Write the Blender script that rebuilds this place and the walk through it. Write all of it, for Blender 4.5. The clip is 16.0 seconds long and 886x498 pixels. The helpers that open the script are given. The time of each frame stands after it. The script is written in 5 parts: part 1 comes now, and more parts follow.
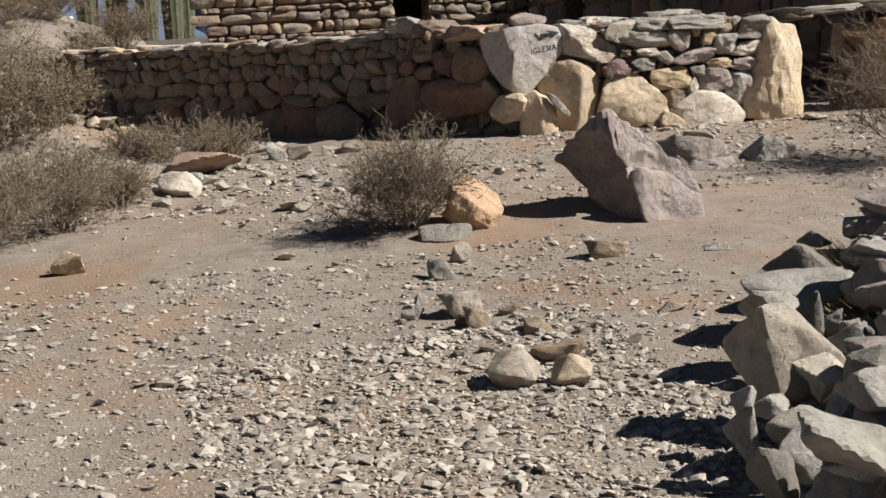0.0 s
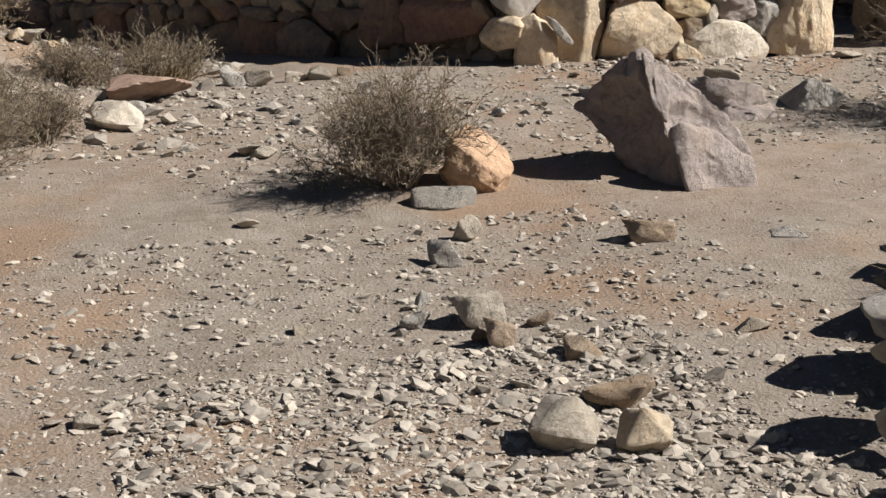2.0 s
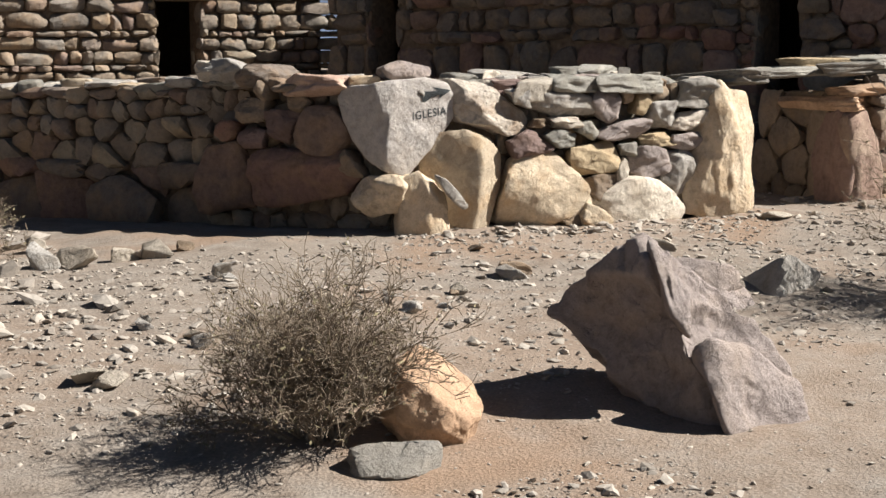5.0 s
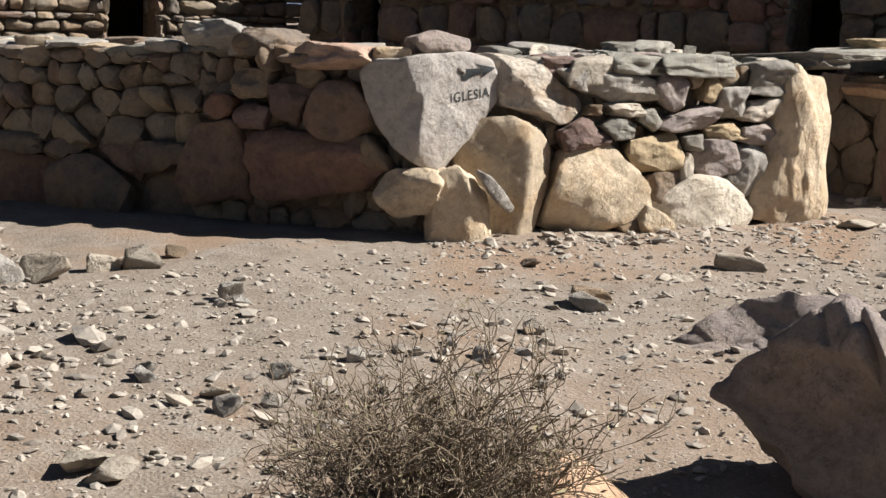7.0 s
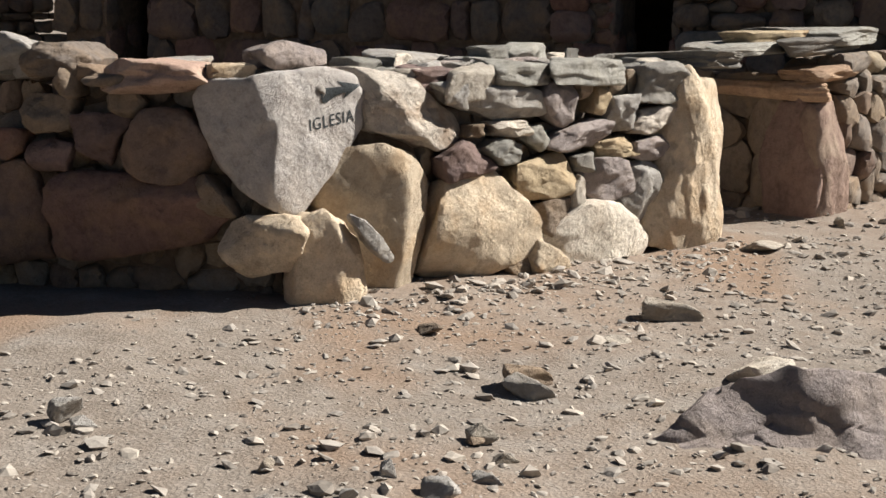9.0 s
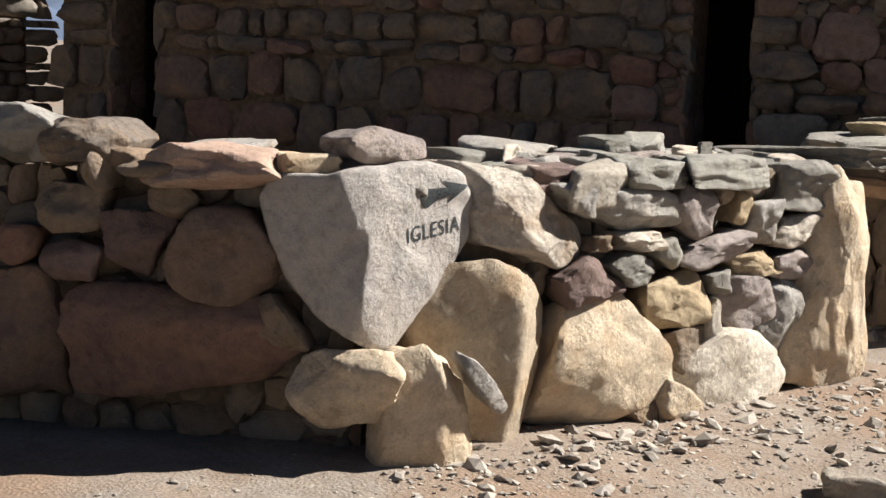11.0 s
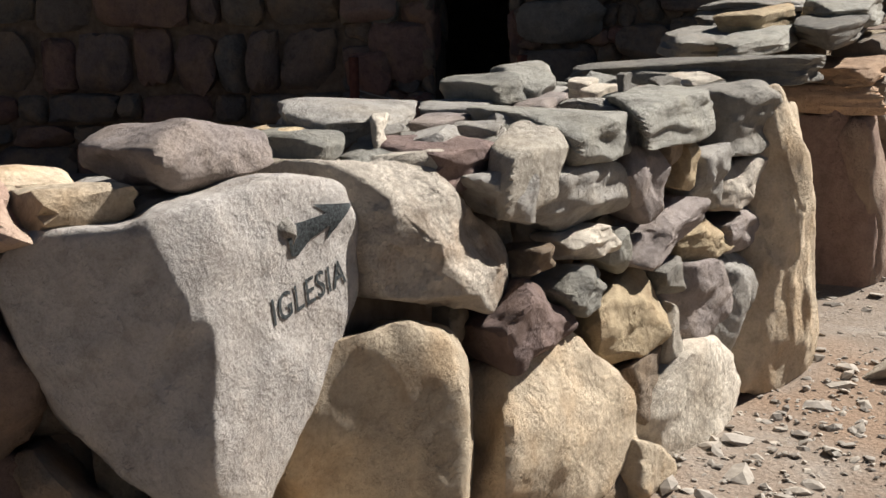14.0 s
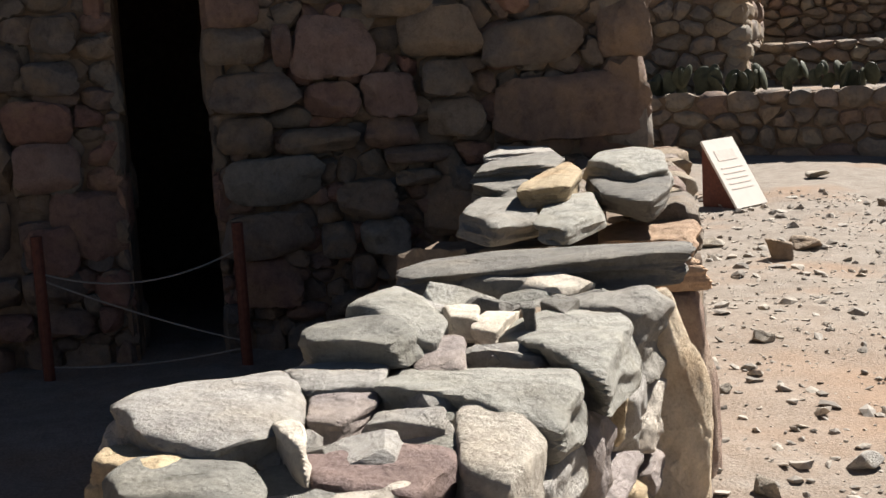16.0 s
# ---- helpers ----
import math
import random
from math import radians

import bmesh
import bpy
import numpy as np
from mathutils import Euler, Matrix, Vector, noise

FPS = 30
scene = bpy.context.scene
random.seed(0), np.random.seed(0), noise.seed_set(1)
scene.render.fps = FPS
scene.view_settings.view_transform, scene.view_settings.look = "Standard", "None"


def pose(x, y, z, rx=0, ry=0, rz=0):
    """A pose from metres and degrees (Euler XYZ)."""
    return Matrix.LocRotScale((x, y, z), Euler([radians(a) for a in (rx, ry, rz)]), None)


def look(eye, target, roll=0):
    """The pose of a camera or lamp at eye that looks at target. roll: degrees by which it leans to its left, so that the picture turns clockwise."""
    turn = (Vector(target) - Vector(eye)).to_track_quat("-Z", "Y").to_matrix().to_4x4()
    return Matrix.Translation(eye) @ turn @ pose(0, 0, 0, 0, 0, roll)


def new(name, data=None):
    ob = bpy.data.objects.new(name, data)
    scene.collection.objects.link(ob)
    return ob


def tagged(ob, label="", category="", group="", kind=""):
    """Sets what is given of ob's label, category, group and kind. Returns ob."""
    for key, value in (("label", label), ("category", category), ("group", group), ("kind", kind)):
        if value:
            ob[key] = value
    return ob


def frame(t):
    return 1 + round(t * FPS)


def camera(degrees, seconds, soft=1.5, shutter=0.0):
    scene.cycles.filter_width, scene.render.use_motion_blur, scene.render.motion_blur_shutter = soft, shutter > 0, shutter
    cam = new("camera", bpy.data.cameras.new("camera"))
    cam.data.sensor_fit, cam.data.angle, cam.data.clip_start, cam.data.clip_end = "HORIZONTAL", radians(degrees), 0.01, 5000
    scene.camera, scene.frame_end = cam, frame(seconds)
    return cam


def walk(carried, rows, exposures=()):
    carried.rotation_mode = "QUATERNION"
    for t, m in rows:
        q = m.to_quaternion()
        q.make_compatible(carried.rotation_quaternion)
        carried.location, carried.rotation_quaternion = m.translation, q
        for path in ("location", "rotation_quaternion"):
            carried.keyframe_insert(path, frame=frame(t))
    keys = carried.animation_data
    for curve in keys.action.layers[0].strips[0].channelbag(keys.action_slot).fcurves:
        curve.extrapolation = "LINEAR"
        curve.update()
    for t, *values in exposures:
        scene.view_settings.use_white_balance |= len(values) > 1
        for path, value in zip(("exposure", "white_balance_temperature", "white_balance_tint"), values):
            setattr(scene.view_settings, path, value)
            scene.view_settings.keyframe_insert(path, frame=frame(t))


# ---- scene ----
from mathutils.bvhtree import BVHTree

SUN_STRENGTH, SKY_STRENGTH = 5.0, 0.021
cam = camera(34.0, 16.0)
PATH = [
    (0, (-4.054, -11.559, 0.815), (-3.532, -9.65, 0.523), -3.1),
    (0.5, (-3.992, -11.143, 0.816), (-3.419, -9.242, 0.576), -1.5),
    (1, (-4.022, -10.715, 0.812), (-3.454, -8.82, 0.52), -2.0),
    (1.5, (-3.993, -10.362, 0.868), (-3.351, -8.504, 0.5), -2.2),
    (2, (-3.861, -9.949, 0.897), (-3.276, -8.084, 0.471), -1.0),
    (2.5, (-3.935, -9.602, 0.931), (-3.285, -7.742, 0.588), -0.7),
    (3, (-3.936, -9.247, 0.95), (-3.143, -7.429, 0.694), -0.8),
    (3.2, (-3.893, -9.076, 0.939), (-3.101, -7.25, 0.737), -1.0),
    (5.3, (-3.783, -7.455, 0.971), (-2.851, -5.708, 0.695), -1.3),
    (5.5, (-3.786, -7.29, 1.021), (-2.832, -5.557, 0.729), -2.3),
    (6, (-3.761, -6.909, 1.013), (-2.787, -5.189, 0.709), -0.5),
    (6.5, (-3.657, -6.499, 1.031), (-2.779, -4.732, 0.705), 0.7),
    (7, (-3.639, -6.101, 1.055), (-2.647, -4.394, 0.733), 1.5),
    (7.5, (-3.604, -5.702, 1.064), (-2.51, -4.065, 0.713), 0.1),
    (8, (-3.513, -5.324, 1.077), (-2.418, -3.692, 0.708), -0.4),
    (8.5, (-3.478, -4.939, 1.137), (-2.289, -3.383, 0.729), 1.9),
    (9, (-3.364, -4.594, 1.148), (-2.078, -3.102, 0.804), 0.3),
    (9.5, (-3.196, -4.245, 1.179), (-1.955, -2.706, 0.877), 1.4),
    (9.7, (-3.183, -4.091, 1.202), (-1.937, -2.557, 0.896), 1.7),
    (11.8, (-2.649, -2.829, 1.212), (-1.249, -1.429, 0.933), 0.3),
    (12, (-2.574, -2.698, 1.2), (-1.161, -1.314, 0.905), -0.3),
    (12.5, (-2.346, -2.335, 1.222), (-0.965, -0.923, 0.906), -0.8),
    (13, (-2.243, -2.041, 1.233), (-0.795, -0.7, 0.908), 0.2),
    (13.5, (-2.102, -1.757, 1.269), (-0.515, -0.61, 0.862), -0.3),
    (14, (-1.891, -1.46, 1.285), (-0.255, -0.392, 0.857), -1.5),
    (14.5, (-1.754, -1.196, 1.347), (-0.053, -0.214, 0.969), -1.5),
    (15, (-1.642, -0.941, 1.424), (0.184, -0.216, 1.052), -0.6),
    (15.5, (-1.45, -0.725, 1.433), (0.435, -0.148, 1.098), -2.9),
    (16, (-1.28, -0.492, 1.482), (0.608, 0.095, 1.18), -3.2),
]
walk(cam, [(t, look(eye, target, roll)) for t, eye, target, roll in PATH], [(0, 0.7), (3, 0.7), (5.5, 1.1), (8.5, 0.87), (9.5, 1.0), (12.5, 1.2), (13.5, 1.0), (14.2, 0.88), (15, 1.02), (16, 1.3)])

# ---- light ----
SUN_TO = Vector((0.69, -0.3, 0.66)).normalized()
world = bpy.data.worlds.new("sky")
scene.world = world
world.use_nodes = True
wn = world.node_tree.nodes
sky = wn.new("ShaderNodeTexSky")
sky.sky_type = "NISHITA"
sky.sun_disc = False
sky.sun_elevation = math.asin(SUN_TO.z)
sky.sun_rotation = math.atan2(SUN_TO.x, SUN_TO.y)
sky.altitude = 2500
wn["Background"].inputs["Strength"].default_value = SKY_STRENGTH
world.node_tree.links.new(sky.outputs[0], wn["Background"].inputs["Color"])
sun = new("sun", bpy.data.lights.new("sun", "SUN"))
sun.data.energy = SUN_STRENGTH
sun.data.angle = radians(0.5)
sun.data.color = (1.0, 0.965, 0.91)
sun.matrix_world = look((0, 0, 30), tuple(Vector((0, 0, 30)) - SUN_TO))


# ---- materials ----
def nodes_of(name):
    m = bpy.data.materials.new(name)
    m.use_nodes = True
    return m, m.node_tree.nodes, m.node_tree.links, m.node_tree.nodes["Principled BSDF"]


def shade(c, k):
    return (min(c[0] * k, 1), min(c[1] * k, 1), min(c[2] * k, 1), 1)


def ramp(n, stops):
    r = n.new("ShaderNodeValToRGB")
    el = r.color_ramp.elements
    el[0].position, el[0].color = stops[0]
    el[1].position, el[1].color = stops[-1]
    for p, c in stops[1:-1]:
        e = el.new(p)
        e.color = c
    return r


def noise_node(n, l, coord, scale, detail=4, rough=0.6):
    t = n.new("ShaderNodeTexNoise")
    t.inputs["Scale"].default_value = scale
    t.inputs["Detail"].default_value = detail
    t.inputs["Roughness"].default_value = rough
    l.new(coord, t.inputs["Vector"])
    return t


def mixed(n, l, kind, fac, a, b):
    m = n.new("ShaderNodeMix")
    m.data_type, m.blend_type = "RGBA", kind
    if hasattr(fac, "links"):
        l.new(fac, m.inputs[0])
    else:
        m.inputs[0].default_value = fac
    for sock, v in ((m.inputs[6], a), (m.inputs[7], b)):
        if hasattr(v, "links"):
            l.new(v, sock)
        else:
            sock.default_value = v
    return m.outputs[2]


def stone_material(name, base, stain=(0.42, 0.27, 0.14), stain_amount=0.35, grain=1.0, vary=0.3, palette=None):
    m, n, l, bsdf = nodes_of(name)
    geo = n.new("ShaderNodeNewGeometry")
    info = n.new("ShaderNodeObjectInfo")
    pos = geo.outputs["Position"]
    big = noise_node(n, l, pos, 5.5, 3)
    mid = noise_node(n, l, pos, 24, 6, 0.65)
    fine = noise_node(n, l, pos, 130, 5, 0.7)
    if palette:
        stops = [(i / max(len(palette) - 1, 1), (*c, 1)) for i, c in enumerate(palette)]
        r = ramp(n, stops)
        l.new(info.outputs["Random"], r.inputs[0])
        col = r.outputs[0]
    else:
        col = (*base, 1)
        rv = ramp(n, [(0, shade(base, 1 - vary)), (1, shade(base, 1 + vary * 0.7))])
        l.new(info.outputs["Random"], rv.inputs[0])
        col = rv.outputs[0]
    tone = ramp(n, [(0.3, (0.72, 0.7, 0.68, 1)), (0.52, (1, 1, 1, 1)), (0.72, (1.16, 1.14, 1.1, 1))])
    l.new(mid.outputs[0], tone.inputs[0])
    col = mixed(n, l, "MULTIPLY", 0.75, col, tone.outputs[0])
    blot = ramp(n, [(0.47, (0, 0, 0, 1)), (0.7, (stain_amount,) * 3 + (1,))])
    l.new(big.outputs[0], blot.inputs[0])
    col = mixed(n, l, "MIX", blot.outputs[0], col, (*stain, 1))
    # darker weathering in ragged patches
    worn = noise_node(n, l, pos, 8, 8, 0.72)
    dirt = ramp(n, [(0.34, (0.58, 0.55, 0.53, 1)), (0.46, (1, 1, 1, 1)), (0.62, (1.16, 1.15, 1.13, 1))])
    l.new(worn.outputs[0], dirt.inputs[0])
    col = mixed(n, l, "MULTIPLY", 0.55, col, dirt.outputs[0])
    speck = ramp(n, [(0.3, (0.72, 0.71, 0.7, 1)), (0.52, (1, 1, 1, 1)), (0.75, (1.12, 1.11, 1.1, 1))])
    l.new(fine.outputs[0], speck.inputs[0])
    col = mixed(n, l, "MULTIPLY", 0.6, col, speck.outputs[0])
    l.new(col, bsdf.inputs["Base Color"])
    bsdf.inputs["Roughness"].default_value = 0.88
    bsdf.inputs["Specular IOR Level"].default_value = 0.25
    normal = None
    warp = n.new("ShaderNodeVectorMath")
    warp.operation = "MULTIPLY_ADD"
    l.new(mid.outputs["Color"], warp.inputs[0])
    warp.inputs[1].default_value = (0.05, 0.05, 0.05)
    l.new(pos, warp.inputs[2])
    vor = n.new("ShaderNodeTexVoronoi")
    vor.inputs["Scale"].default_value = 8
    l.new(warp.outputs[0], vor.inputs["Vector"])
    chips = noise_node(n, l, warp.outputs[0], 9, 9, 0.68)
    for height, strength, distance in ((chips.outputs[0], 0.7, 0.04), (vor.outputs["Distance"], 0.5, 0.018), (mid.outputs[0], 0.7, 0.017), (fine.outputs[0], 0.7, 0.004)):
        bump = n.new("ShaderNodeBump")
        bump.inputs["Strength"].default_value = min(strength * grain, 1)
        bump.inputs["Distance"].default_value = distance
        l.new(height, bump.inputs["Height"])
        if normal:
            l.new(normal, bump.inputs["Normal"])
        normal = bump.outputs[0]
    l.new(normal, bsdf.inputs["Normal"])
    return m


STONE = {
    "cream": stone_material("cream_sandstone", (0.6, 0.49, 0.36), (0.45, 0.27, 0.12), 0.45),
    "pale": stone_material("pale_limestone", (0.58, 0.515, 0.43), (0.4, 0.3, 0.2), 0.3),
    "grey": stone_material("grey_stone", (0.36, 0.335, 0.305), (0.3, 0.245, 0.18), 0.4, vary=0.15),
    "signstone": stone_material("pale_grey_stone", (0.44, 0.405, 0.375), (0.36, 0.3, 0.25), 0.35, 0.9, 0.05),
    "rough": stone_material("rough_brown_grey_stone", (0.58, 0.51, 0.43), (0.3, 0.17, 0.08), 0.6, 1.5),
    "mauve": stone_material("mauve_stone", (0.325, 0.275, 0.255), (0.38, 0.3, 0.24), 0.5, 1.1, 0.15),
    "maroon": stone_material("maroon_stone", (0.22, 0.155, 0.14), (0.24, 0.16, 0.12), 0.4),
    "ochre": stone_material("ochre_stone", (0.5, 0.39, 0.25), (0.34, 0.2, 0.09), 0.4),
    "green": stone_material("greenish_slate", (0.3, 0.285, 0.25), (0.27, 0.24, 0.18), 0.4),
    "slate": stone_material("dark_slate", (0.24, 0.222, 0.196), (0.26, 0.22, 0.17), 0.4),
    "brown": stone_material("brown_stone", (0.254, 0.196, 0.145), (0.33, 0.22, 0.12), 0.4),
    "pink": stone_material("pinkish_stone", (0.4, 0.275, 0.215), (0.48, 0.38, 0.28), 0.5),
    "orange": stone_material("orange_sandstone", (0.46, 0.31, 0.205), (0.3, 0.17, 0.09), 0.35),
    "red": stone_material("red_sandstone", (0.251, 0.165, 0.134), (0.38, 0.28, 0.22), 0.45),
    "buff": stone_material("buff_field_stone", (0.37, 0.325, 0.268), (0.33, 0.25, 0.17), 0.35, vary=0.2),
    "masonry": stone_material("mixed_masonry_stone", (0.289, 0.25, 0.211), palette=[(0.17, 0.149, 0.128), (0.255, 0.212, 0.17), (0.204, 0.17, 0.14), (0.297, 0.23, 0.162), (0.212, 0.149, 0.119), (0.264, 0.234, 0.2), (0.323, 0.264, 0.187)]),
    # shade on the walls is partly put into this darker palette
    "shade_dark": stone_material("shade_dark_stone", (0.26, 0.221, 0.19), palette=[(0.15, 0.124, 0.106), (0.2, 0.158, 0.126), (0.26, 0.142, 0.112), (0.168, 0.15, 0.13), (0.235, 0.18, 0.135), (0.14, 0.125, 0.115)]),
}


def soil_material(name):
    m, n, l, bsdf = nodes_of(name)
    pos = n.new("ShaderNodeNewGeometry").outputs["Position"]
    wide = noise_node(n, l, pos, 0.7, 3)
    mid = noise_node(n, l, pos, 7, 6, 0.65)
    fine = noise_node(n, l, pos, 60, 6, 0.72)
    vor = n.new("ShaderNodeTexVoronoi")
    vor.inputs["Scale"].default_value = 70
    l.new(pos, vor.inputs["Vector"])
    c = ramp(n, [(0.3, (0.2, 0.162, 0.13, 1)), (0.5, (0.25, 0.21, 0.173, 1)), (0.7, (0.29, 0.254, 0.217, 1))])
    l.new(mid.outputs[0], c.inputs[0])
    red = ramp(n, [(0.53, (0, 0, 0, 1)), (0.66, (0.75, 0.75, 0.75, 1))])
    l.new(wide.outputs[0], red.inputs[0])
    col = mixed(n, l, "MIX", red.outputs[0], c.outputs[0], (0.27, 0.18, 0.12, 1))
    # bare reddish earth round the boulder and at the foot of the walls
    for (px, py), inner, outer in (((-0.7, -3.0), 0.5, 1.7), ((0.9, -0.1), 0.2, 1.3), ((-3.1, -1.6), 0.2, 1.3), ((4.6, -0.1), 0.5, 2.2)):
        away = n.new("ShaderNodeVectorMath")
        away.operation = "DISTANCE"
        l.new(pos, away.inputs[0])
        away.inputs[1].default_value = (px, py, -0.2)
        patch = n.new("ShaderNodeMath")
        patch.operation = "MULTIPLY_ADD"
        l.new(mid.outputs[0], patch.inputs[0])
        patch.inputs[1].default_value = 1.6
        l.new(away.outputs["Value"], patch.inputs[2])
        span = n.new("ShaderNodeMapRange")
        span.inputs["From Min"].default_value = inner + 0.8
        span.inputs["From Max"].default_value = outer + 0.8
        span.inputs["To Min"].default_value = 0.32
        span.inputs["To Max"].default_value = 0.0
        l.new(patch.outputs[0], span.inputs[0])
        col = mixed(n, l, "MIX", span.outputs[0], col, (0.3, 0.2, 0.135, 1))
    sp = ramp(n, [(0.3, (0.66, 0.65, 0.64, 1)), (0.5, (1, 1, 1, 1)), (0.72, (1.22, 1.2, 1.18, 1))])
    l.new(fine.outputs[0], sp.inputs[0])
    col = mixed(n, l, "MULTIPLY", 0.75, col, sp.outputs[0])
    peb = ramp(n, [(0.0, (1.25, 1.24, 1.22, 1)), (0.35, (0.95, 0.95, 0.95, 1)), (0.6, (0.8, 0.8, 0.8, 1))])
    l.new(vor.outputs["Distance"], peb.inputs[0])
    col = mixed(n, l, "MULTIPLY", 0.5, col, peb.outputs[0])
    l.new(col, bsdf.inputs["Base Color"])
    bsdf.inputs["Roughness"].default_value = 0.95
    bsdf.inputs["Specular IOR Level"].default_value = 0.15
    b1 = n.new("ShaderNodeBump")
    b1.inputs["Strength"].default_value = 0.6
    b1.inputs["Distance"].default_value = 0.009
    l.new(fine.outputs[0], b1.inputs["Height"])
    b2 = n.new("ShaderNodeBump")
    b2.inputs["Strength"].default_value = 0.35
    b2.inputs["Distance"].default_value = 0.008
    b2.invert = True
    l.new(vor.outputs["Distance"], b2.inputs["Height"])
    l.new(b1.outputs[0], b2.inputs["Normal"])
    l.new(b2.outputs[0], bsdf.inputs["Normal"])
    return m


def plain_material(name, base, rough=0.8, scale=30, spread=0.25, metal=0.0, island=False, bump=0.3):
    m, n, l, bsdf = nodes_of(name)
    geo = n.new("ShaderNodeNewGeometry")
    t = noise_node(n, l, geo.outputs["Position"], scale, 5)
    r = ramp(n, [(0.3, shade(base, 1 - spread)), (0.7, shade(base, 1 + spread))])
    l.new(t.outputs[0], r.inputs[0])
    col = r.outputs[0]
    if island:
        k = ramp(n, [(0, (0.6, 0.58, 0.56, 1)), (0.5, (1, 1, 1, 1)), (1, (1.3, 1.27, 1.22, 1))])
        l.new(geo.outputs["Random Per Island"], k.inputs[0])
        col = mixed(n, l, "MULTIPLY", 1.0, col, k.outputs[0])
    l.new(col, bsdf.inputs["Base Color"])
    bsdf.inputs["Roughness"].default_value = rough
    bsdf.inputs["Metallic"].default_value = metal
    bsdf.inputs["Specular IOR Level"].default_value = 0.25
    b = n.new("ShaderNodeBump")
    b.inputs["Strength"].default_value = bump
    b.inputs["Distance"].default_value = 0.01
    l.new(t.outputs[0], b.inputs["Height"])
    l.new(b.outputs[0], bsdf.inputs["Normal"])
    return m


SOIL = soil_material("stony_soil")
CORE = plain_material("earth_packing", (0.16, 0.115, 0.08), 0.95, 18, 0.35, bump=0.8)
GRAVEL = plain_material("gravel", (0.335, 0.298, 0.257), 0.9, 40, 0.2, island=True)
TWIG = plain_material("dry_twig", (0.21, 0.165, 0.12), 0.9, 60, 0.3)
LEAF = plain_material("small_dry_leaf", (0.19, 0.165, 0.1), 0.85, 20, 0.35, island=True)
STRAW = plain_material("dry_straw", (0.2, 0.152, 0.09), 0.85, 20, 0.3, island=True)
PAINT = plain_material("worn_black_paint", (0.035, 0.04, 0.042), 0.7, 160, 0.9)
RUST = plain_material("rust_red_metal", (0.13, 0.045, 0.03), 0.6, 40, 0.25)
ROPE = plain_material("pale_cord", (0.27, 0.25, 0.22), 0.85, 90, 0.2)
PANEL = plain_material("pale_sign_panel", (0.8, 0.74, 0.66), 0.35, 6, 0.06, bump=0.0)
PRINT = plain_material("faded_print", (0.77, 0.66, 0.58), 0.4, 30, 0.1, bump=0.0)
CACTUS = plain_material("cactus_green", (0.085, 0.088, 0.055), 0.7, 12, 0.35)
HILL = plain_material("dry_hillside", (0.24, 0.2, 0.125), 0.95, 0.25, 0.3)
# the blue haze of distance is put into this base colour
HAZE_MOUNTAIN = plain_material("far_mountain", (0.09, 0.12, 0.18), 0.95, 0.01, 0.2)
# for roofs out of view, added to keep the interiors dark
UNSEEN_ROOF = plain_material("unseen_mud_roof", (0.25, 0.19, 0.13), 0.95, 8, 0.25)


# ---- building blocks ----
def part(name, bm, material, parent=None, label="", smooth=True):
    me = bpy.data.meshes.new(name)
    bm.to_mesh(me)
    bm.free()
    return mesh_part(name, me, material, parent, label, smooth)


def mesh_part(name, me, material, parent=None, label="", smooth=True):
    if material and not me.materials:
        me.materials.append(material)
    if smooth and len(me.polygons):
        me.polygons.foreach_set("use_smooth", [True] * len(me.polygons))
        if len(me.polygons) < 9000:
            me.set_sharp_from_angle(angle=radians(34))
    ob = new(name, me)
    if parent is not None:
        ob.parent = parent
    if label:
        ob["label"] = label
    return ob


def from_arrays(name, verts, faces):
    me = bpy.data.meshes.new(name)
    me.from_pydata(np.asarray(verts).tolist(), [], np.asarray(faces).tolist() if not isinstance(faces, list) else faces)
    me.update()
    return me


BALL = {}


def ball(level):
    if level not in BALL:
        bm = bmesh.new()
        bmesh.ops.create_icosphere(bm, subdivisions=level, radius=1.0)
        bm.verts.ensure_lookup_table()
        BALL[level] = (np.array([v.co[:] for v in bm.verts]), np.array([[v.index for v in f.verts] for f in bm.faces]))
        bm.free()
    return BALL[level]


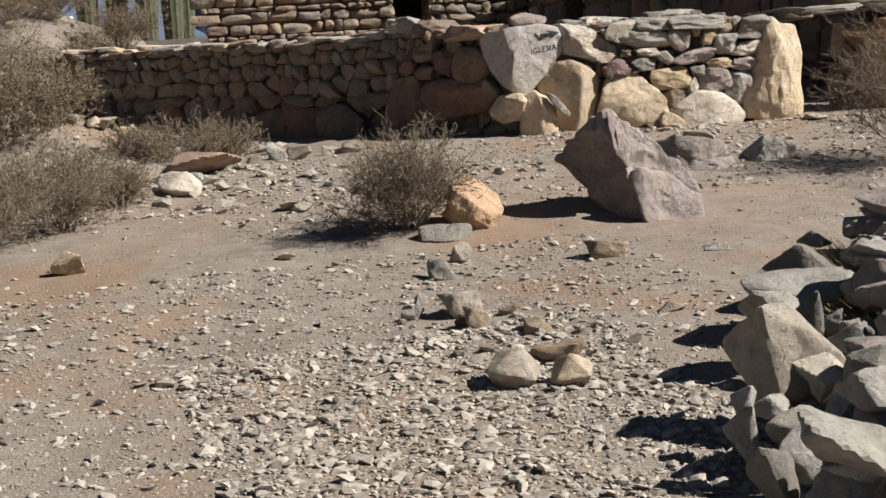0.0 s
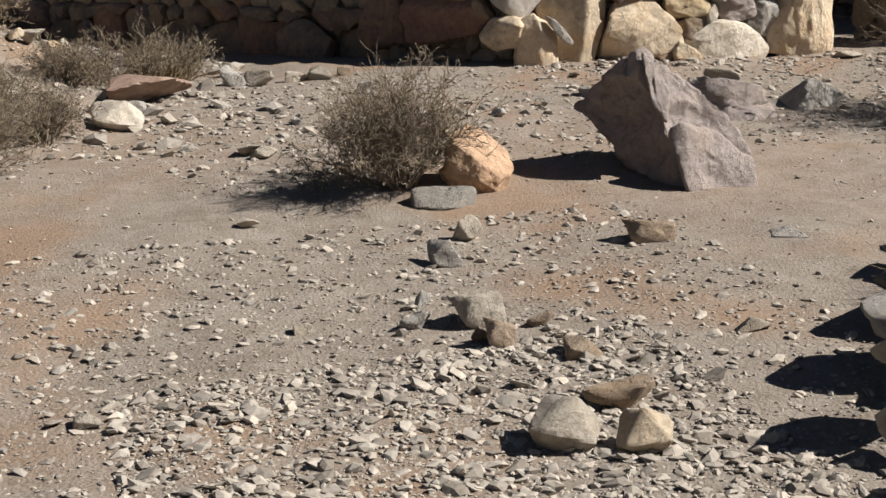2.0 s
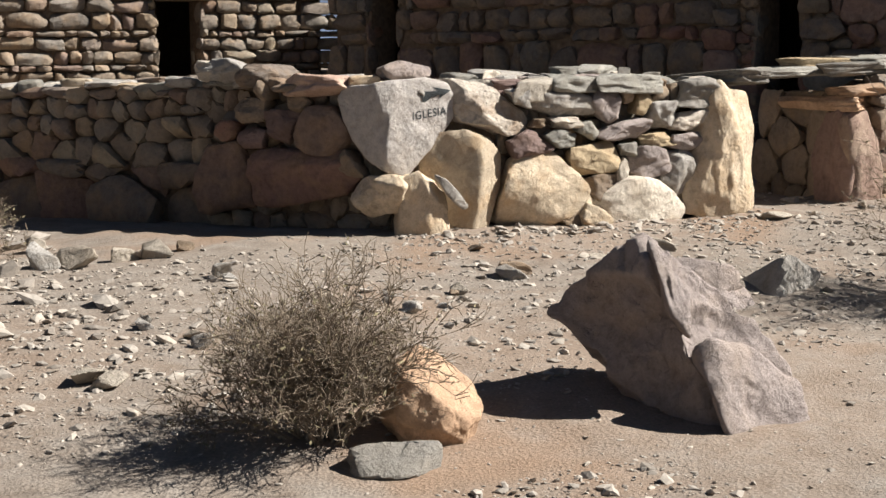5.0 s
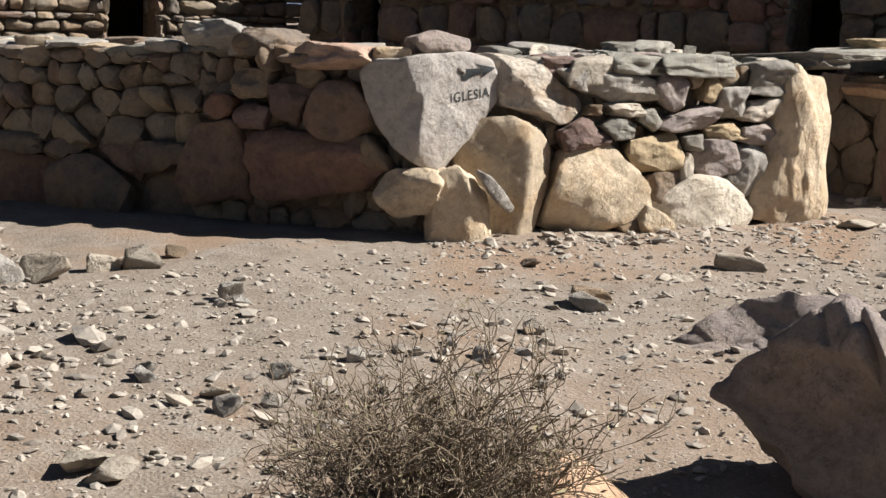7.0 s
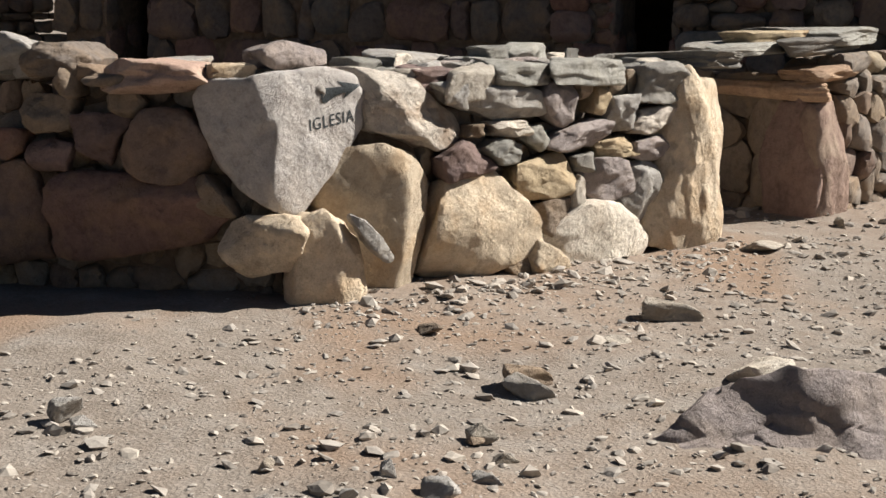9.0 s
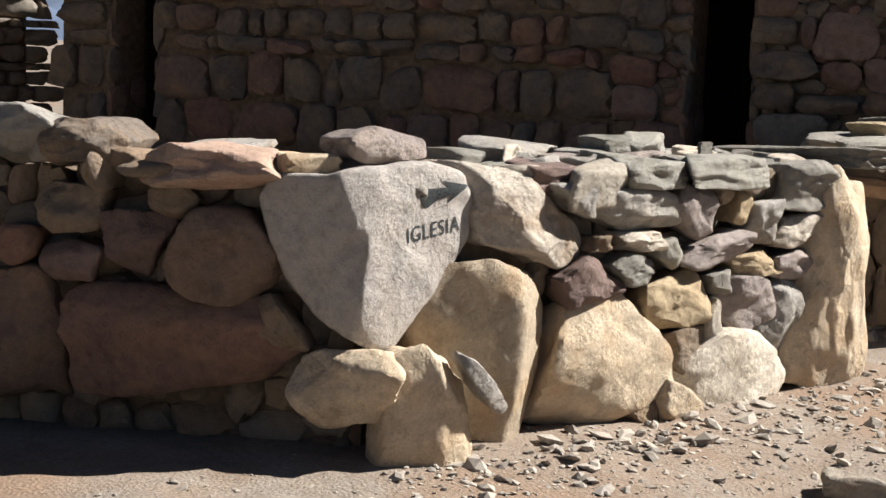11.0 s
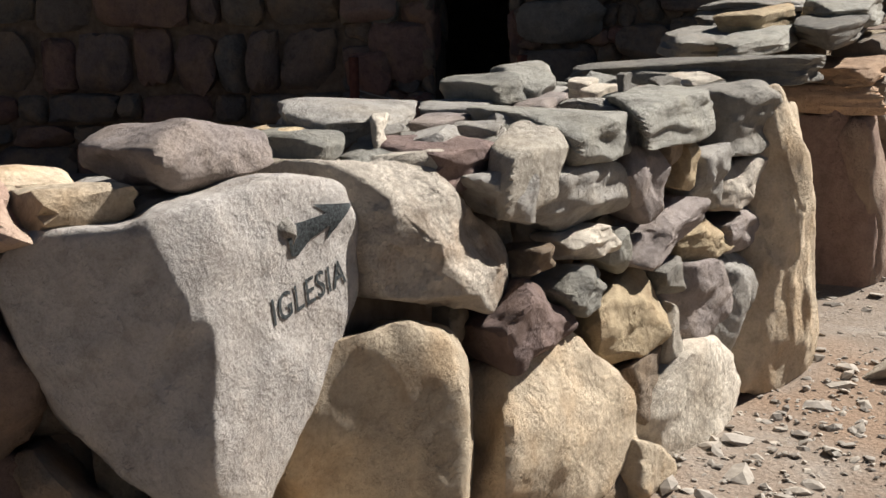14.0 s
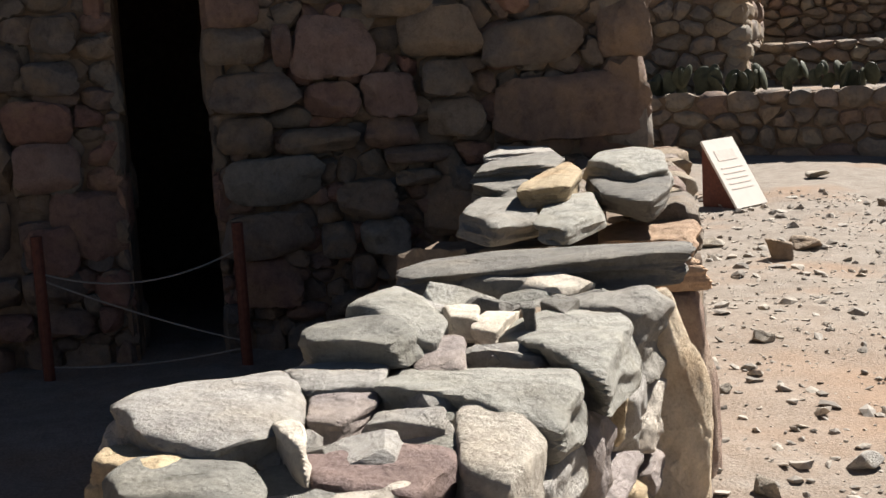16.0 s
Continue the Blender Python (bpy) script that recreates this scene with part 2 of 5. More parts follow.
def carve(level, planes, sharp, rough, seed, grain=3.0, cuts=14, bite=0.1, chisel=0, deep=0.07, crack=0.0, flake=0.7):
    """A rock: the ball cut by soft planes (nx, ny, nz, distance), chipped into facets, then roughened."""
    d, faces = ball(level)
    pl = np.array(planes, float)
    nn = pl[:, :3] / np.linalg.norm(pl[:, :3], axis=1)[:, None]
    hit = np.maximum(d @ nn.T / pl[:, 3], 0)
    p = d * ((hit**sharp).sum(1) ** (-1 / sharp))[:, None]
    rs = np.random.RandomState(seed * 17 + 3)
    for _ in range(cuts):
        v = rs.normal(size=3)
        v /= np.linalg.norm(v)
        q = p @ v
        k = q.max() * (1 - bite * rs.uniform(0.15, 1.0))
        p = np.where((q > k)[:, None], p * (k / np.maximum(q, 1e-6))[:, None], p)
    face = nn[hit.argmax(1)]
    for _ in range(chisel):
        # a flake struck off: a tilted plane that bites only near one spot
        i = rs.randint(len(p))
        v = face[i] + rs.normal(size=3) * 0.2
        v /= np.linalg.norm(v)
        away = p - p[i]
        r = rs.uniform(0.25, 0.7)
        q = away @ v + deep * rs.uniform(0.1, 1.0)
        w = np.clip((r - np.linalg.norm(away, axis=1)) / 0.07, 0, 1)
        p = p - v * (np.clip(q, 0, deep) * w)[:, None]
    if level >= 4:
        # wear the edges: each point moves towards its neighbours
        a = np.concatenate([faces[:, 0], faces[:, 1], faces[:, 2]])
        b = np.concatenate([faces[:, 1], faces[:, 2], faces[:, 0]])
        count = np.bincount(a, minlength=len(p))[:, None]
        for _ in range(level - 3):
            near = np.stack([np.bincount(a, p[b, k], len(p)) for k in range(3)], 1) / count
            p = 0.6 * p + 0.4 * near
        # shallow hollows struck off side by side, which meet in ridges
        if flake:
            for n_, size in (({4: 16, 5: 30, 6: 52}[level], 1.0), ({4: 50, 5: 130, 6: 260}[level], 0.3)):
                spots = p[rs.choice(len(p), n_, replace=False)]
                tilt = rs.normal(size=(n_, 3)) * 0.1
                lift = rs.uniform(0, 0.035, n_)
                dip = np.full(len(p), 9.0)
                for c, t, z in zip(spots, tilt, lift):
                    away = p - c
                    dip = np.minimum(dip, z + away @ t + 0.011 * n_ * (away**2).sum(1))
                out = p / np.linalg.norm(p, axis=1)[:, None]
                p = p + out * (flake * size * (np.clip(dip, -0.12, 0.16) - dip.mean()))[:, None]
    if crack:
        # split into blocks that stand at slightly different depths, with cracks between
        at = Vector((seed * 1.7, seed * 0.9, seed * 2.3))
        k = []
        for v in p:
            dist, cells = noise.voronoi(Vector((v[0] * 2.1 + v[2] * 1.2, v[1] * 2.4, v[2] * 1.4 - v[0] * 0.7)) + at)
            k.append(0.9 * noise.noise(cells[0] * 3.3) - 0.8 * max(0, 1 - (dist[1] - dist[0]) / 0.1))
        p = p * (1 + crack * np.array(k))[:, None]
    if rough:
        off = Vector((seed * 7.31, seed * 3.17, seed * 1.93))
        k = np.array([noise.fractal(Vector(v) * grain + off, 0.9, 2.1, 5) for v in p])
        p = p * (1 + rough * k)[:, None]
        if level >= 4:
            cell = np.array([noise.voronoi(Vector(v) * 2.6 + off)[0][0] for v in p])
            p = p * (1 + rough * 0.9 * (cell - 0.35))[:, None]
            k2 = np.array([noise.ridged_multi_fractal(Vector(v) * grain * 0.7 + off, 1.0, 2.0, 4, 1.0, 2.0) for v in p])
            p = p * (1 - rough * 0.45 * (k2 - 1.0))[:, None]
    return p, faces


def box_planes(rng, chips=7, chip=0.22):
    pl = [(s * (a == 0), s * (a == 1), s * (a == 2), 1.0) for a in range(3) for s in (1, -1)]
    pl = [(x + rng.uniform(-0.1, 0.1), y + rng.uniform(-0.1, 0.1), z + rng.uniform(-0.1, 0.1), w * rng.uniform(0.9, 1.0)) for x, y, z, w in pl]
    for _ in range(chips):
        v = np.array([rng.uniform(-1, 1) for _ in range(3)])
        v /= np.linalg.norm(v)
        pl.append((*v, np.abs(v).sum() * (1 - rng.uniform(0.3, 1) * chip)))
    return pl


def outline_planes(outline, rng, front=1.0, taper=(0.12, 0.3)):
    """Side planes of a convex outline in a unit box, with a front and a back that lean a little."""
    o = np.array(outline, float)
    area = 0.5 * np.sum(o[:, 0] * np.roll(o[:, 1], -1) - np.roll(o[:, 0], -1) * o[:, 1])
    if area < 0:
        o = o[::-1]
    mid = o.mean(0)
    pl = []
    for a, b in zip(o, np.roll(o, -1, 0)):
        nrm = np.array([b[1] - a[1], a[0] - b[0]])
        ln = np.linalg.norm(nrm)
        if ln < 1e-6:
            continue
        nrm /= ln
        k = nrm @ (a - mid)
        if k > 0.05:
            t = rng.uniform(*taper)
            ln = math.hypot(1, t)
            pl.append((nrm[0] / ln, nrm[1] / ln, -t / ln, max(k - 0.55 * t, 0.05) / ln))
    pl += [(rng.uniform(-0.1, 0.1), rng.uniform(-0.1, 0.1), 1, front), (rng.uniform(-0.1, 0.1), rng.uniform(-0.1, 0.1), -1, 1)]
    for _ in range(3):
        a = rng.uniform(0, 2 * math.pi)
        v = np.array([math.cos(a), math.sin(a), rng.uniform(0.9, 2.2)])
        v /= np.linalg.norm(v)
        pl.append((*v, rng.uniform(0.98, 1.12)))
    return pl, mid


def outlined(outline, depth, seed, level=None, sharp=42, rough=0.02, facets=(), cuts=10, bite=0.08, grow=1.04, taper=(0.12, 0.3), chisel=None, deep=0.07, crack=None, flake=0.8):
    """Mesh arrays of a stone whose outline (metres, u right, v up) is seen along its depth axis w."""
    rng = random.Random(seed + 11)
    o = np.array(outline, float)
    half = np.maximum(np.abs(o).max(0), 0.01)
    o = o * grow
    half = half * grow
    pl, mid = outline_planes(o / half, rng, 1.0, taper)
    pl += list(facets)
    if level is None:
        level = 5 if half.max() > 0.1 else 4
    chisel = (14 if level >= 4 else 3) if chisel is None else chisel
    p, faces = carve(level, pl, sharp, rough, seed, 3.0, cuts, bite, chisel, deep, (0.02 if level >= 5 else 0.0) if crack is None else crack, flake)
    p[:, 0] = (p[:, 0] + mid[0]) * half[0]
    p[:, 1] = (p[:, 1] + mid[1]) * half[1]
    p[:, 2] *= depth / 2
    return p, faces


def hull_rock(points, seed, level=5, sharp=60, rough=0.012, cuts=10, bite=0.05, grain=3.0, chisel=0, deep=0.07, crack=0.0, flake=0.7):
    """Mesh arrays of a rock spanned by a few corner points."""
    pts = np.array(points, float)
    lo, hi = pts.min(0), pts.max(0)
    half = (hi - lo) / 2
    q = (pts - (lo + hi) / 2) / half
    bm = bmesh.new()
    for p in q:
        bm.verts.new(p)
    bmesh.ops.convex_hull(bm, input=bm.verts)
    mid = q.mean(0)
    planes = []
    bm.normal_update()
    for f in bm.faces:
        n = np.array(f.normal)
        k = n @ (np.array(f.verts[0].co) - mid)
        if k < 0:
            n, k = -n, -k
        if k > 0.02:
            planes.append((*n, k))
    bm.free()
    v, f = carve(level, planes, sharp, rough, seed, grain, cuts, bite, chisel, deep, crack, flake)
    return (v + mid) * half + (lo + hi) / 2, f


SERIAL = [100]


def face_stone(wall, kind, place, heading, depth, outline, seed=None, depth_shift=0.0, **kw):
    """A stone of a wall face: its outline lies in the face, which runs along the heading; it reaches back into the wall."""
    SERIAL[0] += 1
    p, faces = outlined(outline, depth, seed or SERIAL[0], **kw)
    v = np.stack([p[:, 0], -p[:, 2] + depth / 2 - (0.06 if heading == 0 else 0.035) + depth_shift, p[:, 1]], 1)
    ob = mesh_part("stone", from_arrays("stone", v, faces), STONE[kind], wall)
    ob.matrix_basis = pose(*place, 0, 0, heading)
    return ob


def corner_stone(wall, kind, corners, seed, broken=0, bulge=0.03, **kw):
    """A stone of a wall given by its corners, in the world; broken: random corners on its front that split it into facets."""
    rs = np.random.RandomState(seed + 900)
    front = np.array(sorted(corners, key=lambda c: c[1])[: max(len(corners) * 2 // 3, 4)])
    lo, hi = front.min(0), front.max(0)
    for _ in range(broken):
        w = rs.dirichlet([1.0] * len(front))
        p = w @ front
        corners = corners + [(float(p[0]), float(front[:, 1].mean() - bulge * rs.uniform(0.2, 1.0)), float(p[2] + rs.uniform(-0.25, 0.25) * (hi[2] - lo[2])))]
    v, f = hull_rock(corners, seed, **{"chisel": 16, "deep": 0.05, "crack": 0.03, **kw})
    return mesh_part("stone", from_arrays("stone", v, f), STONE[kind], wall)


def flat_stone(wall, kind, place, thick, outline):
    """A slab that lies on a wall: its outline is its plan."""
    SERIAL[0] += 1
    rng = random.Random(SERIAL[0])
    p, faces = outlined(outline, thick * 1.2, SERIAL[0], sharp=40, rough=0.014, level=5, bite=0.06, taper=(-0.12, 0.12), chisel=14, deep=0.06, crack=0.012, flake=0.5)
    p[:, 2] -= thick * 0.1
    ob = mesh_part("stone", from_arrays("capstone", p, faces), STONE[kind], wall)
    ob.matrix_basis = pose(*place, rng.uniform(-3, 3), rng.uniform(-3, 3), 0)
    return ob


VARIANTS = {}


def block_variants(kind, level, count=22, sharp=40, rough=0.03, chips=7, chip=0.22):
    key = (kind, level, sharp, chips)
    if key not in VARIANTS:
        out = []
        for i in range(count):
            rng = random.Random(i * 13 + level + chips)
            p, faces = carve(level, box_planes(rng, chips, chip), sharp, rough, i + 50, 2.2, 9, 0.38 if chip > 0.4 else 0.18)
            me = from_arrays("block", p, faces)
            me.materials.append(STONE[kind])
            me.polygons.foreach_set("use_smooth", [True] * len(me.polygons))
            me.set_sharp_from_angle(angle=radians(34))
            out.append(me)
        VARIANTS[key] = out
    return VARIANTS[key]


def clip(poly, n, k):
    """The part of a convex polygon where n . p <= k."""
    out = []
    for a, b in zip(poly, np.roll(poly, -1, 0)):
        da, db = n @ a - k, n @ b - k
        if da <= 0:
            out.append(a)
        if (da < 0 < db) or (db < 0 < da):
            out.append(a + (b - a) * da / (da - db))
    return np.array(out)


def rubble(parent, kind, start, heading, length, z0, z1, seed, cell=(0.26, 0.16), depth=0.26, level=3, openings=(), skip=(), proud=0.0, joint=0.008, near=None, bulge=0.03, jitter=0.3, coursed=False):
    """Irregular rubble fitted together on a wall face that runs from start along the heading, round openings (from, to, top).
    near(u, z): the stones that are parts of their own; the rest is joined."""
    rng = random.Random(seed)
    cw, chh = cell
    pts = []
    z, row = z0, 0
    while z < z1:
        rh = chh * rng.choice((0.6, 0.8, 1.0, 1.25, 1.6))
        u = -rng.random() * cw
        while u < length:
            w = cw * rng.choice((0.5, 0.7, 0.9, 1.2, 1.6)) * (0.6 + 0.4 * rh / chh)
            pts.append((u + w / 2, z + rh / 2 + rng.uniform(-jitter, jitter) * rh, w, rh))
            u += w
        z += rh
    pts = [p for p in pts if -0.02 < p[0] < length + 0.02 and not any(a - 0.02 < p[0] < b + 0.02 and p[1] < t + 0.03 for a, b, t in openings)]
    P = np.array(pts)[:, :2]
    stretch = np.array([1.0, cw / chh * 0.9])
    Q = P * stretch
    h = radians(heading)
    ux, uy = math.cos(h), math.sin(h)
    rest_v, rest_f, base = [], [], 0
    for i, p in enumerate(P):
        poly = np.array([(max(p[0] - cw * 1.4, -0.02), max(p[1] - chh * 1.8, z0)), (min(p[0] + cw * 1.4, length + 0.02), max(p[1] - chh * 1.8, z0)), (min(p[0] + cw * 1.4, length + 0.02), min(p[1] + chh * 1.8, z1)), (max(p[0] - cw * 1.4, -0.02), min(p[1] + chh * 1.8, z1))])
        if coursed:
            w, rh = pts[i][2] / 2 - joint / 2, pts[i][3] / 2 - joint / 2
            poly = np.array([(p[0] + sx * w * rng.uniform(0.9, 1.0), min(p[1] + sz * rh * rng.uniform(0.8, 1.04), z1)) for sx, sz in ((-1, -1), (1, -1), (1, 1), (-1, 1))])
            k = rng.randrange(4)
            a_, b_, c_ = poly[k - 1], poly[k], poly[(k + 1) % 4]
            cut = rng.uniform(0.05, 0.3)
            poly = np.insert(np.delete(poly, k, 0), k, [b_ + (a_ - b_) * cut, b_ + (c_ - b_) * cut], 0)
        dist = ((Q - Q[i]) ** 2).sum(1)
        for j in () if coursed else np.argsort(dist)[1:16]:
            nrm = (Q[j] - Q[i]) * stretch
            k = ((Q[j] ** 2).sum() - (Q[i] ** 2).sum()) / 2
            ln = np.linalg.norm(nrm)
            poly = clip(poly, nrm / ln, k / ln - joint / 2)
            if len(poly) < 3:
                break
        for a, b, t in openings:
            if len(poly) < 3:
                break
            if p[1] < t and p[0] <= a:
                poly = clip(poly, np.array([1.0, 0.0]), a)
            elif p[1] < t and p[0] >= b:
                poly = clip(poly, np.array([-1.0, 0.0]), -b)
            elif p[1] >= t and a - 0.3 < p[0] < b + 0.3:
                poly = clip(poly, np.array([0.0, -1.0]), -t)
        if len(poly) < 3:
            continue
        mid = (poly.min(0) + poly.max(0)) / 2
        if any(abs(mid[0] - u) < w / 2 + 0.04 and abs(mid[1] - z) < h / 2 + 0.03 for _, u, z, w, h in skip):
            continue
        if (np.ptp(poly, axis=0) < 0.03).any():
            continue
        v, f = outlined(poly - mid, depth, seed * 1000 + i, level, 40 if coursed else 30, 0.035, (), 5, 0.08, 1.03, (0.04, 0.16) if coursed else (0.12, 0.3))
        out = proud + rng.uniform(-bulge, bulge)
        v = np.stack([v[:, 0], -v[:, 2] + depth / 2 - out, v[:, 1]], 1)
        place = (start[0] + ux * mid[0], start[1] + uy * mid[0], mid[1])
        if near is None or near(mid[0], mid[1]):
            ob = mesh_part("stone", from_arrays("stone", v, f), STONE[kind], parent)
            ob.matrix_basis = pose(*place, 0, 0, heading)
        else:
            rest_v.append(np.stack([v[:, 0] * ux - v[:, 1] * uy, v[:, 0] * uy + v[:, 1] * ux, v[:, 2]], 1) + place)
            rest_f.append(f + base)
            base += len(v)
    if rest_v:
        ob = mesh_part("rubble", from_arrays("rubble", np.concatenate(rest_v), np.concatenate(rest_f)), STONE[kind], parent)
        tagged(ob, kind="stuff")


def prism(outline, z0, z1, name, material, parent=None, label="", roughen=0.0):
    """An upright block with the given plan."""
    bm = bmesh.new()
    lo = [bm.verts.new((x, y, z0)) for x, y in outline]
    hi = [bm.verts.new((x, y, z1)) for x, y in outline]
    n = len(outline)
    bm.faces.new(lo[::-1])
    bm.faces.new(hi)
    for i in range(n):
        bm.faces.new((lo[i], lo[(i + 1) % n], hi[(i + 1) % n], hi[i]))
    bmesh.ops.recalc_face_normals(bm, faces=bm.faces)
    return part(name, bm, material, parent, label, False)


def ground_z(x, y):
    yy = max(min(y, 0.0), -14.0)
    z = -0.06 + 0.072 * yy + 0.035 * max(min(x + 1, 0.0), -6)

    def ss(t):
        t = min(max(t, 0), 1)
        return t * t * (3 - 2 * t)

    z -= 0.09 * ss((x - 5) / 4)
    z += 0.42 * ss((-2.9 - x) / 1.3) * ss((y + 2.0) / 2.5)
    z += 0.15 * math.exp(-((x + 3.5) ** 2) / 0.5 - (y - 0.5) ** 2 / 0.6)
    z += 0.25 * ss((-5 - x) / 2) * ss((y + 7) / 4)
    z += 1.3 * ss((-1.7 - x) / 1.1) * ss((y - 5) / 4.5) * ss((16 - y) / 4)
    return z


def ground_rough(x, y):
    return ground_z(x, y) + 0.03 * noise.fractal(Vector((x * 0.9, y * 0.9, 3.1)), 1.0, 2.0, 4) + 0.012 * noise.fractal(Vector((x * 5, y * 5, 1.7)), 1.0, 2.0, 3)


# ---- ground ----
def spread(lo, hi, step, far):
    mid = np.arange(lo, hi + step / 2, step)
    out, s, q = [], step, 0.0
    while q < far:
        s *= 1.28
        q += s
        out.append(q)
    return np.concatenate([lo - np.array(out[::-1]), mid, hi + np.array(out)])


gx, gy = spread(-6, 12, 0.085, 700), spread(-12, 2.5, 0.085, 700)
gv = [(x, y, ground_rough(x, y) if abs(x) < 40 and abs(y) < 40 else ground_z(x, y)) for y in gy for x in gx]
nx_ = len(gx)
gf = [(j * nx_ + i, j * nx_ + i + 1, (j + 1) * nx_ + i + 1, (j + 1) * nx_ + i) for j in range(len(gy) - 1) for i in range(nx_ - 1)]
tagged(mesh_part("ground", from_arrays("ground", gv, gf), SOIL), "dusty stony soil, ochre with reddish patches", "ground", kind="structure")


def gravel(name, label, areas, seed):
    """Small broken stones strewn over rectangles (x0, x1, y0, y1, count, size)."""
    rng = np.random.RandomState(seed)
    d, f = ball(1)
    vs, fs = [], []
    base = 0
    for x0, x1, y0, y1, count, size in areas:
        for _ in range(count):
            x, y = rng.uniform(x0, x1), rng.uniform(y0, y1)
            s = size * (0.35 + rng.pareto(3.2))
            s = min(s, size * 3)
            q = d * (1 + rng.uniform(-0.45, 0.4, (len(d), 1)))
            q = q * np.array([1, rng.uniform(0.45, 1), rng.uniform(0.2, 0.55)]) * s
            a, b = rng.uniform(0, 6.28), rng.uniform(-0.5, 0.5)
            ca, sa, cb, sb = math.cos(a), math.sin(a), math.cos(b), math.sin(b)
            q = q @ np.array([[cb, 0, sb], [0, 1, 0], [-sb, 0, cb]]) @ np.array([[ca, sa, 0], [-sa, ca, 0], [0, 0, 1]])
            vs.append(q + (x, y, ground_rough(x, y) + s * 0.12))
            fs.append(f + base)
            base += len(d)
    return tagged(mesh_part(name, from_arrays(name, np.concatenate(vs), np.concatenate(fs)), GRAVEL, smooth=False), label, "gravel", kind="stuff")


# ---- walls of the enclosure ----
wall_front = tagged(prism([(0.3, 0.2), (2.3, 0.2), (2.33, 0.6), (-0.1, 0.62)], -0.2, 0.76, "wall_front", CORE), "low dry-stone wall of cream, grey and mauve rubble", "wall", kind="structure")
LH = math.degrees(math.atan2(-0.82, 0.57))
LN = Vector((-0.8211, -0.5708, 0))
LU = Vector((-0.5708, 0.8211, 0))


def on_side(u, out=0.0):
    return (-0.08 + LU.x * u + LN.x * out, 0.12 + LU.y * u + LN.y * out)


wall_side = tagged(prism([on_side(0.1, -0.1), on_side(6.6, -0.1), on_side(6.6, -0.62), on_side(-0.05, -0.62)], -0.2, 0.74, "wall_side", CORE), "low dry-stone wall with its face in shade", "wall", kind="structure")
FH = math.degrees(math.atan2(0.42, 2.55))
FU = Vector((2.55, 0.42, 0)).normalized()
wall_far = tagged(prism([(3.5, 0.25), (5.95, 0.62), (5.9, 1.02), (3.78, 0.72), (3.78, 1.1), (3.5, 1.1)], -0.25, 0.7, "wall_far", CORE), "low dry-stone wall beyond the gateway", "wall", kind="structure")


# the sunlit face, corner to end post
corner_stone(wall_front, "cream", [(0.17, 0.15, 0.56), (0.36, 0.06, 0.55), (0.53, 0.07, 0.495), (0.61, 0.1, 0.39), (0.59, 0.09, 0.18), (0.51, 0.08, 0.03), (0.48, 0.08, -0.12), (0.35, 0.02, -0.12), (0.4, 0.02, 0.5), (0.42, 0.0, 0.4), (0.4, -0.02, 0.25), (0.36, -0.02, 0.1), (0.05, 0.2, 0.5), (0.1, 0.2, 0.2), (0.15, 0.17, -0.1), (0.2, 0.49, 0.5), (0.5, 0.49, 0.47), (0.2, 0.49, 0.0), (0.5, 0.49, 0.0)], 2, flake=0.4, rough=0.012, chisel=10, deep=0.035, cuts=5)
corner_stone(wall_front, "cream", [(2.13, 0.02, 0.72), (2.15, 0.03, 0.79), (2.24, 0.02, 0.82), (2.4, 0.04, 0.79), (2.46, 0.06, 0.74), (2.52, 0.05, 0.4), (2.52, 0.05, 0.0), (2.46, -0.02, -0.14), (2.1, -0.02, -0.14), (1.9, 0.04, -0.04), (1.93, 0.04, 0.13), (2.09, 0.0, 0.39), (2.11, 0.0, 0.6), (2.34, -0.07, 0.36), (2.21, -0.08, 0.125), (2.3, -0.04, 0.62), (2.4, -0.05, 0.05), (2.2, 0.53, 0.75), (2.4, 0.58, 0.7), (2.47, 0.58, 0.0), (2.0, 0.48, 0.1), (2.1, 0.53, 0.6)], 26, broken=16, bulge=0.09, rough=0.01, chisel=12, deep=0.035, cuts=6, crack=0.025, level=6, flake=0.65)
corner_stone(wall_front, "cream", [(-0.03, 0.0, 0.34), (-0.14, 0.03, 0.23), (-0.14, 0.05, -0.08), (0.0, -0.06, -0.14), (0.13, -0.07, -0.14), (0.19, 0.0, 0.08), (0.19, 0.02, 0.13), (0.07, 0.02, 0.275), (0.03, -0.07, 0.2), (0.1, -0.08, 0.06), (-0.05, 0.2, 0.27), (0.15, 0.2, 0.1), (0.1, 0.2, -0.12), (-0.1, 0.2, -0.12)], 3, rough=0.01, chisel=8, deep=0.04)
face_stone(wall_front, "grey", (0.148, -0.04, 0.197), 0, 0.2, [(-0.109, 0.108), (-0.063, 0.094), (0.109, -0.09), (0.073, -0.108), (-0.019, -0.029)])
face_stone(wall_front, "cream", (0.837, 0.05, 0.153), 0, 0.4, [(-0.174, 0.225), (0.074, 0.247), (0.147, 0.202), (0.301, -0.002), (0.322, -0.09), (0.096, -0.195), (-0.029, -0.247), (-0.322, -0.199), (-0.256, 0.002)], seed=5)
face_stone(wall_front, "pale", (1.512, 0.03, 0.013), 0, 0.4, [(-0.239, 0.104), (0.002, 0.208), (0.189, 0.163), (0.385, 0.008), (0.365, -0.135), (0.179, -0.208), (-0.328, -0.148), (-0.385, -0.028)], seed=6)
face_stone(wall_front, "cream", (1.221, 0, -0.034), 0, 0.25, [(-0.124, 0.027), (-0.077, 0.095), (0.063, 0.044), (0.124, -0.095), (-0.101, -0.088)])
